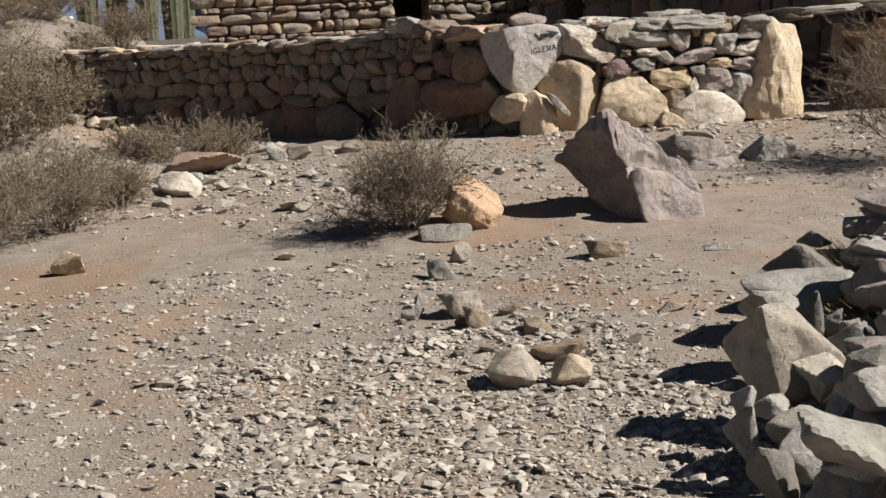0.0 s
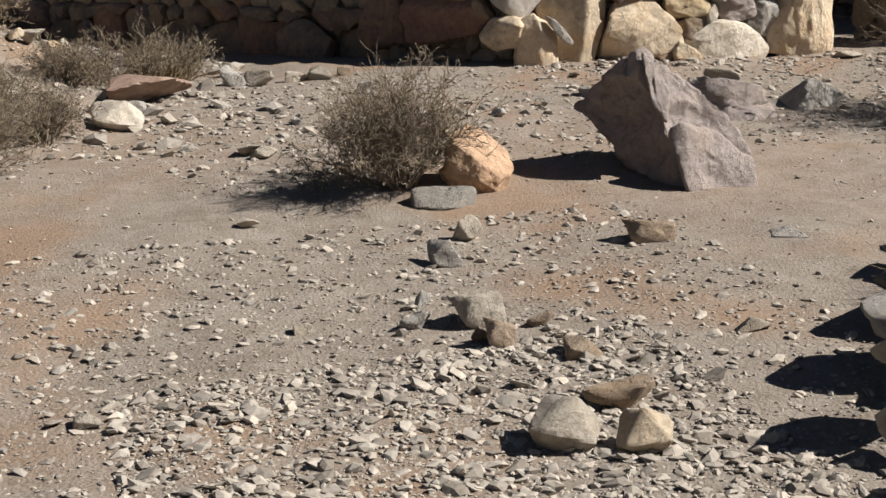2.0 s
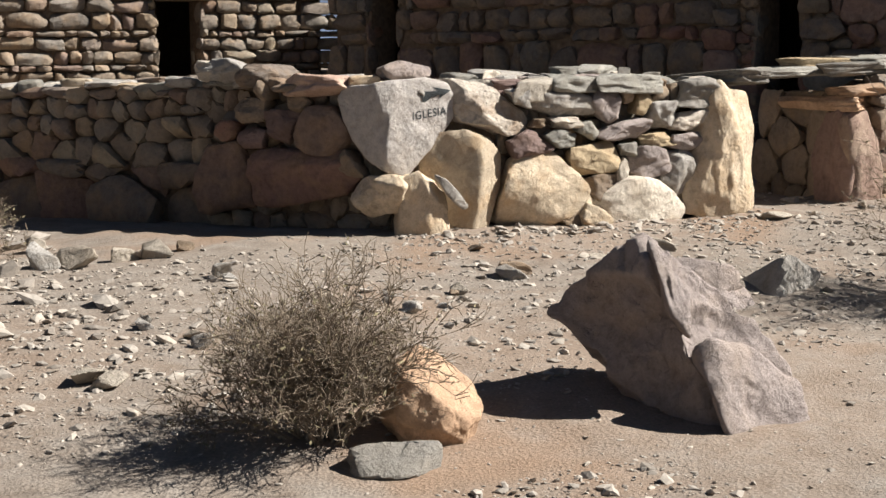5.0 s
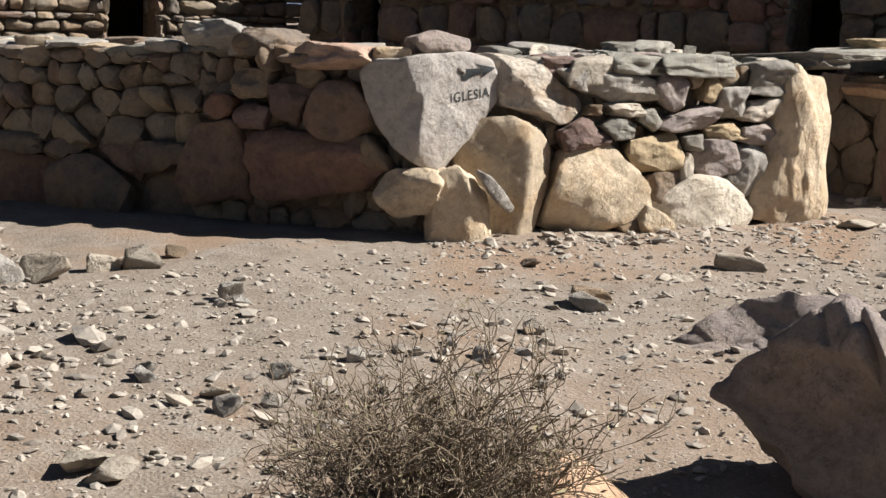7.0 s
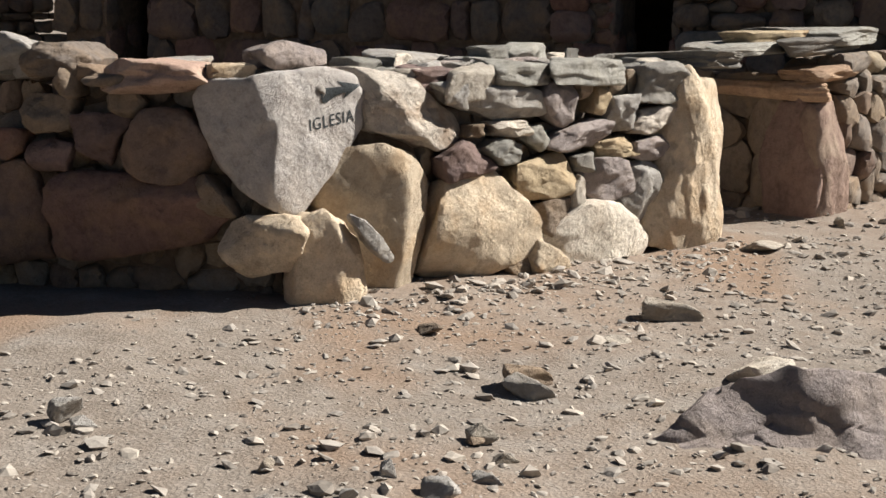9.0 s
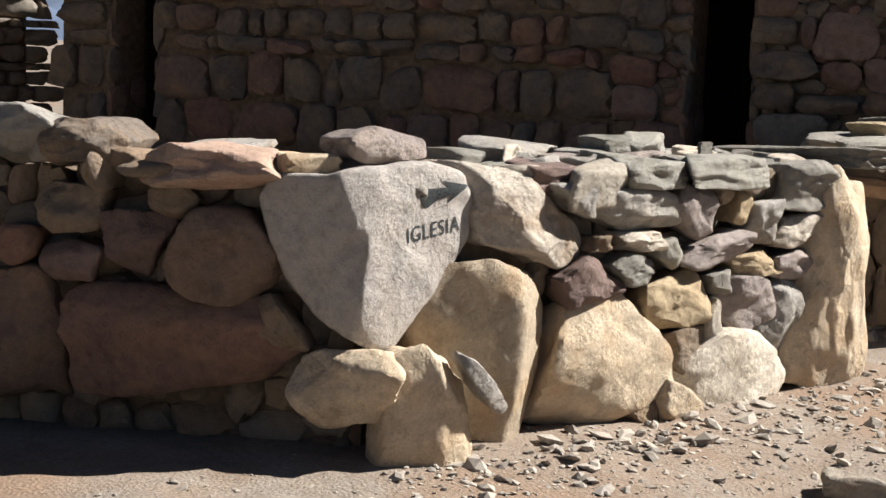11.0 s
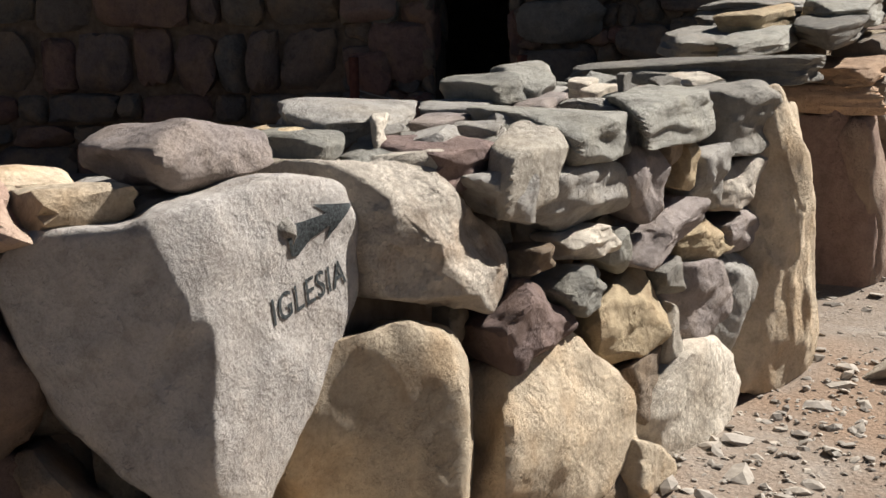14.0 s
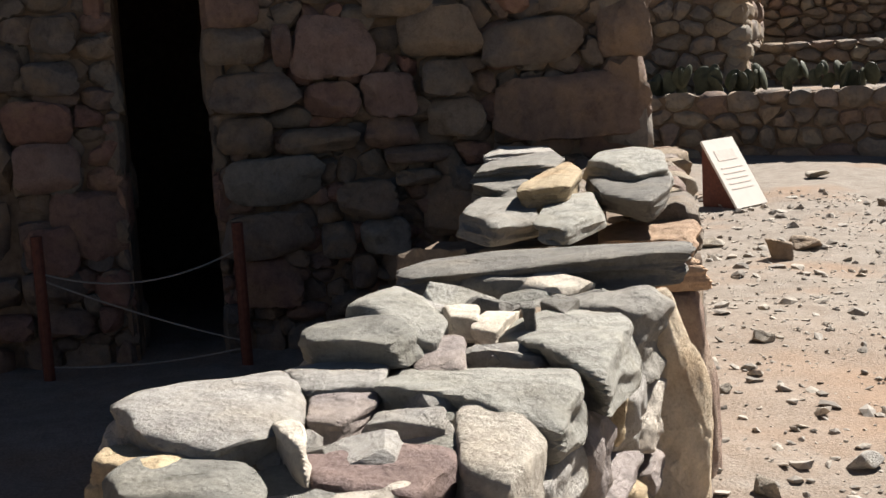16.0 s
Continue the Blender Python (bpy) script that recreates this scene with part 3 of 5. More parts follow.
face_stone(wall_front, "brown", (1.059, 0.03, -0.054), 0, 0.25, [(-0.096, 0.02), (0.05, 0.07), (0.096, -0.038), (-0.009, -0.07)])
corner_stone(wall_front, "rough", [(0.32, 0.2, 0.845), (0.58, 0.2, 0.83), (0.34, 0.11, 0.8), (0.55, 0.1, 0.79), (0.62, 0.12, 0.75), (0.79, 0.14, 0.6), (0.77, 0.12, 0.52), (0.62, 0.06, 0.5), (0.5, 0.05, 0.57), (0.3, 0.12, 0.59), (0.28, 0.15, 0.7), (0.45, 0.05, 0.68), (0.3, 0.45, 0.84), (0.7, 0.45, 0.8), (0.7, 0.45, 0.5), (0.3, 0.45, 0.6)], 9, broken=10, bulge=0.09, rough=0.012, chisel=12, deep=0.05, crack=0.03, level=6, flake=0.9)
face_stone(wall_front, "grey", (0.713, 0.08, 0.723), 0, 0.25, [(-0.094, 0.062), (0.026, 0.069), (0.094, -0.069), (-0.006, -0.031)])
face_stone(wall_front, "grey", (1.011, 0.08, 0.691), 0, 0.35, [(-0.22, -0.025), (-0.137, 0.065), (0.104, 0.086), (0.215, 0.031), (0.22, -0.065), (-0.018, -0.086)])
face_stone(wall_front, "mauve", (1.344, 0.08, 0.657), 0, 0.3, [(-0.13, 0.036), (-0.075, 0.1), (0.081, 0.105), (0.13, 0.008), (0.024, -0.105), (-0.056, -0.058)])
face_stone(wall_front, "ochre", (1.636, 0.09, 0.674), 0, 0.25, [(-0.084, -0.054), (-0.056, 0.067), (0.035, 0.072), (0.084, 0.02), (-0.021, -0.072)])
face_stone(wall_front, "brown", (1.497, 0.09, 0.717), 0, 0.2, [(-0.051, 0.04), (0.031, 0.038), (0.051, -0.035), (-0.021, -0.04)])
face_stone(wall_front, "grey", (1.792, 0.09, 0.592), 0, 0.3, [(-0.128, -0.009), (-0.097, 0.085), (0.099, 0.094), (0.128, -0.02), (-0.047, -0.094)])
face_stone(wall_front, "rough", (1.977, 0.08, 0.562), 0, 0.3, [(-0.068, 0.05), (0.145, 0.068), (0.136, -0.068), (-0.145, -0.054)])
face_stone(wall_front, "mauve", (1.458, 0.07, 0.526), 0, 0.3, [(-0.192, -0.014), (0.11, 0.07), (0.192, 0.047), (0.164, -0.07), (-0.148, -0.068)])
face_stone(wall_front, "brown", (0.835, 0.09, 0.571), 0, 0.2, [(-0.038, 0.029), (0.063, 0.03), (0.034, -0.03), (-0.063, -0.025)])
face_stone(wall_front, "pale", (1.032, 0.08, 0.572), 0, 0.25, [(-0.103, 0.035), (0.066, 0.035), (0.103, -0.031), (-0.067, -0.035)])
face_stone(wall_front, "green", (0.994, 0.07, 0.476), 0, 0.3, [(-0.122, 0.013), (-0.038, 0.06), (0.118, 0.024), (0.122, -0.056), (-0.032, -0.06)])
face_stone(wall_front, "green", (1.215, 0.08, 0.52), 0, 0.25, [(-0.094, 0.038), (-0.022, 0.069), (0.094, -0.031), (0.02, -0.069), (-0.084, -0.015)])
face_stone(wall_front, "maroon", (0.781, 0.07, 0.458), 0, 0.3, [(-0.155, 0.007), (0, 0.088), (0.155, -0.043), (0.102, -0.067), (-0.115, -0.088)])
face_stone(wall_front, "ochre", (1.241, 0.07, 0.344), 0, 0.35, [(-0.171, 0.063), (0.14, 0.108), (0.184, -0.071), (-0.105, -0.108), (-0.184, -0.008)])
face_stone(wall_front, "ochre", (1.727, 0.08, 0.446), 0, 0.25, [(-0.128, 0.027), (0.083, 0.055), (0.128, -0.038), (-0.104, -0.055)])
face_stone(wall_front, "mauve", (1.98, 0.08, 0.424), 0, 0.25, [(-0.128, 0.036), (0.134, 0.067), (0.15, 0.016), (-0.003, -0.067), (-0.15, -0.027)])
face_stone(wall_front, "slate", (1.52, 0.09, 0.389), 0, 0.2, [(-0.088, 0.03), (0.045, 0.047), (0.088, -0.044), (-0.058, -0.047)])
face_stone(wall_front, "mauve", (1.647, 0.07, 0.295), 0, 0.3, [(-0.141, 0.047), (-0.046, 0.101), (0.123, 0.081), (0.141, -0.049), (-0.013, -0.101), (-0.126, -0.059)])
face_stone(wall_front, "grey", (1.886, 0.06, 0.214), 0, 0.35, [(-0.131, 0.113), (-0.051, 0.164), (0.096, 0.137), (0.131, -0.148), (0.014, -0.164), (-0.127, -0.042)])
face_stone(wall_front, "pale", (1.443, 0.05, 0.255), 0, 0.2, [(-0.062, 0.024), (0.012, 0.088), (0.062, -0.01), (-0.03, -0.088)])
face_stone(wall_front, "brown", (1.273, 0.07, 0.15), 0, 0.25, [(-0.152, 0.049), (-0.019, 0.089), (0.146, 0.086), (0.152, -0.007), (0.009, -0.089), (-0.098, -0.01)])
face_stone(wall_front, "slate", (2.101, 0.07, 0.74), 0, 0.35, [(-0.207, -0.083), (-0.135, 0.076), (0.022, 0.099), (0.179, 0.044), (0.207, -0.042), (-0.041, -0.099)])
# the shaded face
# several stones here take the palette darkened for shade
face_stone(wall_side, "cream", (-0.219, 0.145, 0.168), -55.196, 0.35, [(-0.176, 0.078), (-0.119, 0.114), (0.148, 0.122), (0.176, 0.061), (0.119, -0.099), (-0.06, -0.122), (-0.164, -0.029)])
face_stone(wall_side, "shade_dark", (-0.437, 0.529, 0.557), -55.196, 0.35, [(-0.179, -0.043), (-0.044, 0.151), (0.072, 0.142), (0.179, 0.02), (0.17, -0.105), (0.073, -0.151), (-0.138, -0.121)])
face_stone(wall_side, "brown", (-0.305, 0.338, 0.358), -55.196, 0.3, [(-0.106, 0.077), (-0.021, 0.103), (0.037, -0.011), (0.106, -0.081), (0.003, -0.103), (-0.089, -0.045)])
face_stone(wall_side, "shade_dark", (-0.505, 0.626, 0.254), -55.196, 0.4, [(-0.389, 0.064), (-0.333, 0.179), (0.261, 0.171), (0.389, 0.029), (0.355, -0.104), (-0.337, -0.179)])
face_stone(wall_side, "shade_dark", (-0.856, 1.149, 0.237), -55.196, 0.4, [(-0.22, -0.11), (-0.109, 0.198), (0.119, 0.222), (0.22, -0.011), (0.207, -0.193), (-0.17, -0.222)])
face_stone(wall_side, "maroon", (-0.579, 0.785, 0.571), -55.196, 0.3, [(-0.12, 0.081), (0.12, 0.118), (0.12, 0.049), (0.023, -0.118), (-0.078, -0.071)])
face_stone(wall_side, "pink", (-0.49, 0.57, 0.826), -55.196, 0.5, [(-0.232, 0.008), (-0.133, 0.071), (0.191, 0.045), (0.232, -0.02), (0.146, -0.068), (-0.216, -0.071)])
face_stone(wall_side, "shade_dark", (-0.843, 1.13, 0.536), -55.196, 0.25, [(-0.085, -0.013), (-0.04, 0.068), (0.085, 0.063), (0.083, -0.037), (0.02, -0.068)])
face_stone(wall_side, "brown", (-0.719, 0.986, 0.676), -55.196, 0.3, [(-0.132, 0.008), (-0.076, 0.077), (0.132, 0.053), (0.114, -0.068), (-0.054, -0.077)])
face_stone(wall_side, "brown", (-0.675, 0.889, 0.791), -55.196, 0.3, [(-0.046, 0.001), (-0.033, 0.056), (0.04, 0.07), (0.046, -0.06), (-0.022, -0.07)])
face_stone(wall_side, "shade_dark", (-0.696, 0.954, 0.888), -55.196, 0.45, [(-0.143, 0.007), (-0.1, 0.067), (0.035, 0.072), (0.143, -0.005), (0.094, -0.072), (-0.114, -0.069)])
face_stone(wall_side, "pale", (-0.854, 1.233, 0.906), -55.196, 0.45, [(-0.164, 0.009), (-0.137, 0.072), (0.078, 0.043), (0.164, -0.002), (0.075, -0.072), (-0.114, -0.052)])
face_stone(wall_side, "brown", (-0.503, 0.694, 0.708), -55.196, 0.25, [(-0.091, 0.038), (0.04, 0.054), (0.091, 0.003), (0.027, -0.054), (-0.08, -0.027)])
face_stone(wall_side, "maroon", (-0.703, 0.981, 0.499), -55.196, 0.25, [(-0.111, 0.031), (0.026, 0.071), (0.111, 0.043), (0.061, -0.071), (-0.063, -0.067)])
face_stone(wall_side, "grey", (-0.805, 1.163, 0.913), -55.196, 0.3, [(-0.172, 0.063), (-0.003, 0.075), (0.158, 0.019), (0.172, -0.065), (-0.141, -0.075)])
# capping slabs seen from above
flat_stone(wall_front, "grey", (0.863, 0.573, 0.855), 0.09, [(-0.071, 0.18), (0.085, 0.144), (0.265, 0.017), (0.103, -0.101), (-0.125, -0.18), (-0.265, -0.112), (-0.227, 0.05)])
flat_stone(wall_front, "grey", (1.149, 0.49, 0.84), 0.06, [(0.058, 0.124), (0.145, 0.078), (0.071, -0.088), (-0.097, -0.124), (-0.145, -0.005)])
flat_stone(wall_front, "mauve", (1.029, 0.446, 0.835), 0.05, [(-0.167, -0.018), (0.178, 0.1), (0.141, -0.005), (-0.034, -0.1), (-0.178, -0.082)])
flat_stone(wall_front, "green", (1.348, 0.506, 0.89), 0.06, [(-0.066, 0.1), (0.157, 0.128), (0.13, -0.019), (-0.033, -0.127), (-0.157, -0.128), (-0.14, 0.036)])
flat_stone(wall_front, "grey", (1.351, 0.502, 0.845), 0.05, [(0.001, 0.125), (0.107, 0.093), (0.036, -0.079), (-0.107, -0.126), (-0.094, 0.062)])
flat_stone(wall_front, "green", (1.571, 0.501, 0.87), 0.12, [(-0.055, 0.099), (0.234, 0.166), (0.196, 0.071), (-0.112, -0.142), (-0.233, -0.167), (-0.225, -0.06)])
flat_stone(wall_front, "mauve", (1.388, 0.352, 0.83), 0.08, [(-0.074, 0.047), (0.187, 0.095), (0.081, -0.025), (-0.159, -0.096), (-0.187, -0.012)])
flat_stone(wall_front, "green", (1.119, 0.189, 0.825), 0.09, [(-0.105, 0.168), (0.104, 0.158), (0.188, -0.103), (0.038, -0.165), (-0.187, -0.169), (-0.15, 0.017)])
flat_stone(wall_front, "green", (1.482, 0.151, 0.82), 0.1, [(-0.062, 0.13), (0.246, 0.149), (0.28, -0.093), (0.162, -0.137), (-0.28, -0.149), (-0.24, -0.116), (-0.183, 0.085)])
flat_stone(wall_front, "maroon", (0.701, 0.248, 0.81), 0.08, [(-0.046, 0.113), (0.106, 0.098), (0.139, -0.079), (0.036, -0.113), (-0.139, -0.104), (-0.121, 0.047)])
flat_stone(wall_front, "pale", (0.86, 0.112, 0.79), 0.12, [(0.06, 0.082), (0.187, 0.068), (0.195, -0.029), (0.042, -0.082), (-0.195, -0.079), (-0.123, 0.019)])
flat_stone(wall_front, "green", (0.521, 0.45, 0.835), 0.09, [(-0.01, 0.15), (0.103, 0.144), (0.145, 0.032), (-0.029, -0.119), (-0.142, -0.149), (-0.145, 0.043)])
flat_stone(wall_front, "ochre", (0.613, 0.593, 0.84), 0.06, [(-0.03, 0.07), (0.072, 0.1), (0.098, -0.055), (0.048, -0.099), (-0.097, -0.061)])
flat_stone(wall_front, "pale", (0.693, 0.378, 0.87), 0.06, [(0.026, 0.045), (0.1, 0.057), (-0.027, -0.037), (-0.1, -0.057), (-0.06, -0.011)])
flat_stone(wall_front, "grey", (0.915, 0.26, 0.84), 0.04, [(-0.044, 0.073), (0.047, 0.044), (0.036, -0.039), (-0.047, -0.073)])
flat_stone(wall_front, "pale", (1.712, 0.411, 0.855), 0.05, [(-0.125, -0.017), (0.126, 0.078), (-0.004, -0.052), (-0.124, -0.078)])
flat_stone(wall_front, "pale", (1.641, 0.318, 0.845), 0.05, [(-0.091, 0.018), (0.117, 0.043), (0.087, -0.041), (-0.117, -0.043)])
flat_stone(wall_front, "slate", (1.583, 0.221, 0.885), 0.05, [(-0.051, -0.001), (0.069, 0.035), (0.038, -0.004), (-0.069, -0.035)])
flat_stone(wall_front, "slate", (1.77, 0.201, 0.86), 0.04, [(0.003, 0.041), (0.089, 0.015), (0.036, -0.041), (-0.089, -0.036)])
# capping slabs of the wall beyond the gateway
flat_stone(wall_front, "slate", (2.42, 0.37, 0.835), 0.075, [(-0.2, 0.36), (0.2, 0.39), (0.25, 0.0), (0.22, -0.34), (-0.06, -0.37), (-0.16, 0.05)])
flat_stone(wall_far, "slate", (3.212, 0.703, 0.865), 0.07, [(-0.103, 0.106), (0.337, 0.16), (0.26, -0.039), (-0.135, -0.16), (-0.337, -0.077)])
flat_stone(wall_far, "green", (3.21, 0.476, 0.87), 0.06, [(-0.259, 0.054), (0.296, 0.116), (0.354, -0.009), (-0.09, -0.116), (-0.355, -0.062)])
flat_stone(wall_far, "slate", (3.851, 0.873, 0.885), 0.07, [(-0.122, 0.07), (0.365, 0.149), (0.327, -0.021), (-0.163, -0.15), (-0.365, -0.089)])
flat_stone(wall_far, "ochre", (3.679, 0.599, 0.92), 0.08, [(-0.497, 0.038), (-0.081, 0.111), (0.497, 0.094), (0.158, -0.045), (-0.372, -0.11)])
flat_stone(wall_far, "slate", (3.716, 0.387, 0.89), 0.08, [(0.21, 0.179), (0.506, 0.183), (0.449, -0.054), (-0.128, -0.183), (-0.506, -0.169), (-0.248, 0.041)])
flat_stone(wall_far, "green", (4.013, 0.425, 0.94), 0.08, [(-0.07, 0.133), (0.436, 0.187), (0.304, -0.082), (-0.252, -0.187), (-0.437, -0.114)])
flat_stone(wall_far, "slate", (4.137, 0.828, 0.945), 0.05, [(-0.399, 0.105), (0.129, 0.158), (0.399, 0.036), (0.049, -0.129), (-0.269, -0.158)])
flat_stone(wall_far, "grey", (4.97, 1.076, 0.905), 0.05, [(-0.382, 0.058), (0.302, 0.175), (0.382, -0.023), (-0.001, -0.175)])


# the shaded face beyond the large stones, and the top of that wall
rubble(wall_side, "masonry", on_side(6.6), LH, 5.15, 0.28, 0.81, 5, (0.19, 0.13), 0.26)
rubble(wall_side, "shade_dark", on_side(6.6, 0.03), LH, 5.15, -0.22, 0.32, 6, (0.36, 0.3), 0.34, bulge=0.06)
rubble(wall_side, "masonry", on_side(1.5, -0.06), LH, 1.35, -0.2, 0.84, 8, (0.16, 0.12), 0.22)
rubble(wall_front, "masonry", (0.62, 0.16), 0, 1.36, -0.2, 0.8, 9, (0.14, 0.1), 0.16)
rng = random.Random(21)
for i in range(34):
    u = 0.35 + i * 0.19
    for out in (-0.12, -0.42):
        p = on_side(u + rng.uniform(-0.06, 0.06), out + rng.uniform(-0.06, 0.06))
        ob = new("stone", rng.choice(block_variants(rng.choice(["pale", "green", "cream", "grey", "masonry"]), 3, 8)))
        ob.parent = wall_side
        ob.matrix_basis = Matrix.LocRotScale((p[0], p[1], 0.815 + rng.uniform(-0.02, 0.03)), Euler((rng.uniform(-0.1, 0.1), rng.uniform(-0.1, 0.1), rng.uniform(0, 3))), (rng.uniform(0.08, 0.17), rng.uniform(0.07, 0.13), rng.uniform(0.018, 0.045)))
# inner faces towards the yard
rubble(wall_front, "masonry", (2.3, 0.6), 180, 2.4, -0.15, 0.8, 31, (0.3, 0.2), 0.2, 2, near=lambda u, z: False)
rubble(wall_far, "masonry", (3.75, 0.13), FH, 2.2, -0.25, 0.84, 33, (0.2, 0.14), 0.24)
rubble(wall_far, "brown", (3.43, 1.15), -90, 0.75, -0.25, 0.72, 36, (0.26, 0.24), 0.2)
rubble(wall_far, "masonry", (5.9, 1.06), 180 + FH, 2.1, -0.2, 0.8, 34, (0.3, 0.2), 0.2, 2, near=lambda u, z: False)


rng = random.Random(61)
for i in range(70):
    s_ = rng.uniform(0.035, 0.085)
    ob = new("stone", rng.choice(block_variants(rng.choice(["pale", "grey", "green", "masonry", "slate"]), 3)))
    ob.parent = wall_front
    ob.matrix_basis = Matrix.LocRotScale((rng.uniform(0.05, 2.3), rng.uniform(0.2, 0.56), 0.77 + rng.uniform(0, 0.04)), Euler((rng.uniform(-0.3, 0.3), rng.uniform(-0.3, 0.3), rng.uniform(0, 3))), (s_ * 1.3, s_, s_ * 0.6))


# the painted corner stone
def painted_stone():
    corners = [(-0.2, 0.2, 0.845), (0.0, 0.18, 0.865), (0.1, 0.17, 0.872), (0.26, 0.165, 0.825), (0.325, 0.16, 0.74), (0.3, 0.155, 0.627), (0.235, 0.15, 0.534), (0.055, 0.14, 0.391), (-0.02, 0.15, 0.262), (-0.12, 0.15, 0.275), (-0.21, 0.2, 0.33)]
    corners += [(-0.165, 0.125, 0.64), (-0.165, 0.12, 0.54), (-0.18, 0.14, 0.38)]
    corners += [(-0.365, 0.42, 0.745), (-0.32, 0.39, 0.815), (-0.335, 0.395, 0.6), (-0.255, 0.27, 0.39)]
    corners += [(-0.2, 0.66, 0.72), (0.1, 0.6, 0.8), (0.3, 0.5, 0.78), (0.25, 0.48, 0.6), (0.0, 0.5, 0.4), (-0.15, 0.6, 0.45)]
    v, faces = hull_rock(corners, 4, 6, 70, 0.014, 5, 0.025, chisel=16, deep=0.035, flake=0.3)
    ob = mesh_part("painted_stone", from_arrays("painted_stone", v, faces), STONE["signstone"], wall_front, "pale grey wedge-shaped stone with painted lettering and arrow")
    tree = BVHTree.FromPolygons(v.tolist(), faces.tolist())

    def lay(name, bm, label):
        bmesh.ops.triangulate(bm, faces=bm.faces)
        for _ in range(2):
            bmesh.ops.subdivide_edges(bm, edges=[e for e in bm.edges if e.calc_length() > 0.008], cuts=1)
            bmesh.ops.triangulate(bm, faces=bm.faces)
        for q in bm.verts:
            hit, nrm, _, _ = tree.ray_cast(Vector((q.co.x, -2, q.co.z)), Vector((0, 1, 0)))
            if hit:
                q.co = hit + Vector((0, -0.0025, 0))
        part(name, bm, PAINT, ob, label)

    txt = bpy.data.curves.new("lettering", "FONT")
    txt.body = "IGLESIA"
    txt.size = 0.068
    txt.space_character = 1.12
    txt.offset = 0.0004
    tmp = bpy.data.objects.new("lettering_curve", txt)
    scene.collection.objects.link(tmp)
    bpy.context.view_layer.update()
    me = bpy.data.meshes.new_from_object(tmp.evaluated_get(bpy.context.evaluated_depsgraph_get()))
    bm = bmesh.new()
    bm.from_mesh(me)
    bpy.data.objects.remove(tmp)
    bpy.data.meshes.remove(me)
    wide = max(q.co.x for q in bm.verts)
    for q in bm.verts:
        x, y = q.co.x / wide * 0.235, q.co.y
        q.co = Vector((0.008 + x, 0, 0.612 + y + 0.13 * x))
    lay("lettering", bm, "hand-painted black capital letters")
    bm = bmesh.new()
    shape = [(0.282, 0.787), (0.236, 0.763), (0.191, 0.733), (0.2, 0.76), (0.146, 0.745), (0.104, 0.72), (0.084, 0.722), (0.1, 0.75), (0.09, 0.768), (0.055, 0.782), (0.12, 0.781), (0.188, 0.784), (0.154, 0.806)]
    bm.faces.new([bm.verts.new((a, 0, b)) for a, b in shape])
    lay("arrow", bm, "hand-painted black arrow")
    return ob


painted_stone()
face_stone(wall_front, "mauve", (0.06, 0.33, 0.895), 0, 0.28, [(-0.163, 0.042), (-0.021, 0.071), (0.153, 0.029), (0.163, -0.026), (0.034, -0.045), (-0.084, -0.071), (-0.129, -0.036)], sharp=14)

# gateway jamb: red slab, side stones, orange beam
face_stone(wall_far, "red", (3.41, 0.27, 0.22), -90, 0.3, [(-0.16, 0.33), (0.05, 0.35), (0.17, 0.3), (0.19, -0.1), (0.15, -0.33), (-0.14, -0.34), (-0.2, -0.05)], seed=71)
face_stone(wall_far, "pink", (3.55, 0.1, 0.21), 9, 0.3, [(-0.15, 0.33), (0.08, 0.36), (0.17, 0.1), (0.16, -0.3), (0.0, -0.36), (-0.15, -0.33)], seed=72)
face_stone(wall_far, "orange", (3.43, 0.42, 0.63), -86, 0.3, [(-0.45, 0.045), (0.3, 0.055), (0.32, -0.045), (-0.45, -0.05)], sharp=16)
face_stone(wall_far, "orange", (3.66, 0.16, 0.73), 12, 0.34, [(-0.24, 0.03), (0.2, 0.05), (0.23, -0.03), (-0.22, -0.05)], sharp=16)


# ---- main building, in shade ----
BU = Vector((0.4055, -0.9141, 0))
BN = Vector((-0.9141, -0.4055, 0))
BH = math.degrees(math.atan2(BU.y, BU.x))
B0 = (2.3, 8.92)


def on_b(u, out=0.0):
    return (B0[0] + BU.x * u + BN.x * out, B0[1] + BU.y * u + BN.y * out)


# doorways along the face: (from, to, top)
DOORS = [(1.63, 2.05, 1.84), (6.45, 6.88, 1.8)]
B_START, B_LEN, B_TOP = 1.1, 9.06, 2.75
main_building = tagged(new("main_building"), "ruined rubble-stone building with dark open doorways", "building", kind="structure")
edges = [B_START] + [e for d in DOORS for e in d[:2]] + [B_LEN]
for a, b in zip(edges[::2], edges[1::2]):
    prism([on_b(a, -0.1), on_b(b, -0.1), on_b(b, -0.5), on_b(a, -0.5)], -0.2, B_TOP, "wall_core", CORE, main_building)
for a, b, top in DOORS:
    prism([on_b(a, -0.1), on_b(b, -0.1), on_b(b, -0.5), on_b(a, -0.5)], top, B_TOP, "wall_core", CORE, main_building)
# unseen back wall and roof close the interior so the doorways stay dark
prism([on_b(B_START, -3.6), on_b(B_LEN, -3.6), on_b(B_LEN, -3.4), on_b(B_START, -3.4)], -0.2, B_TOP, "back_wall", CORE, main_building)
prism([on_b(B_START, -0.5), on_b(B_START + 0.2, -0.5), on_b(B_START + 0.2, -3.4), on_b(B_START, -3.4)], -0.2, B_TOP, "end_wall", CORE, main_building)
prism([on_b(B_LEN - 0.3, -0.5), on_b(B_LEN - 0.1, -0.5), on_b(B_LEN - 0.1, -3.4), on_b(B_LEN - 0.3, -3.4)], -0.2, B_TOP, "end_wall", CORE, main_building)
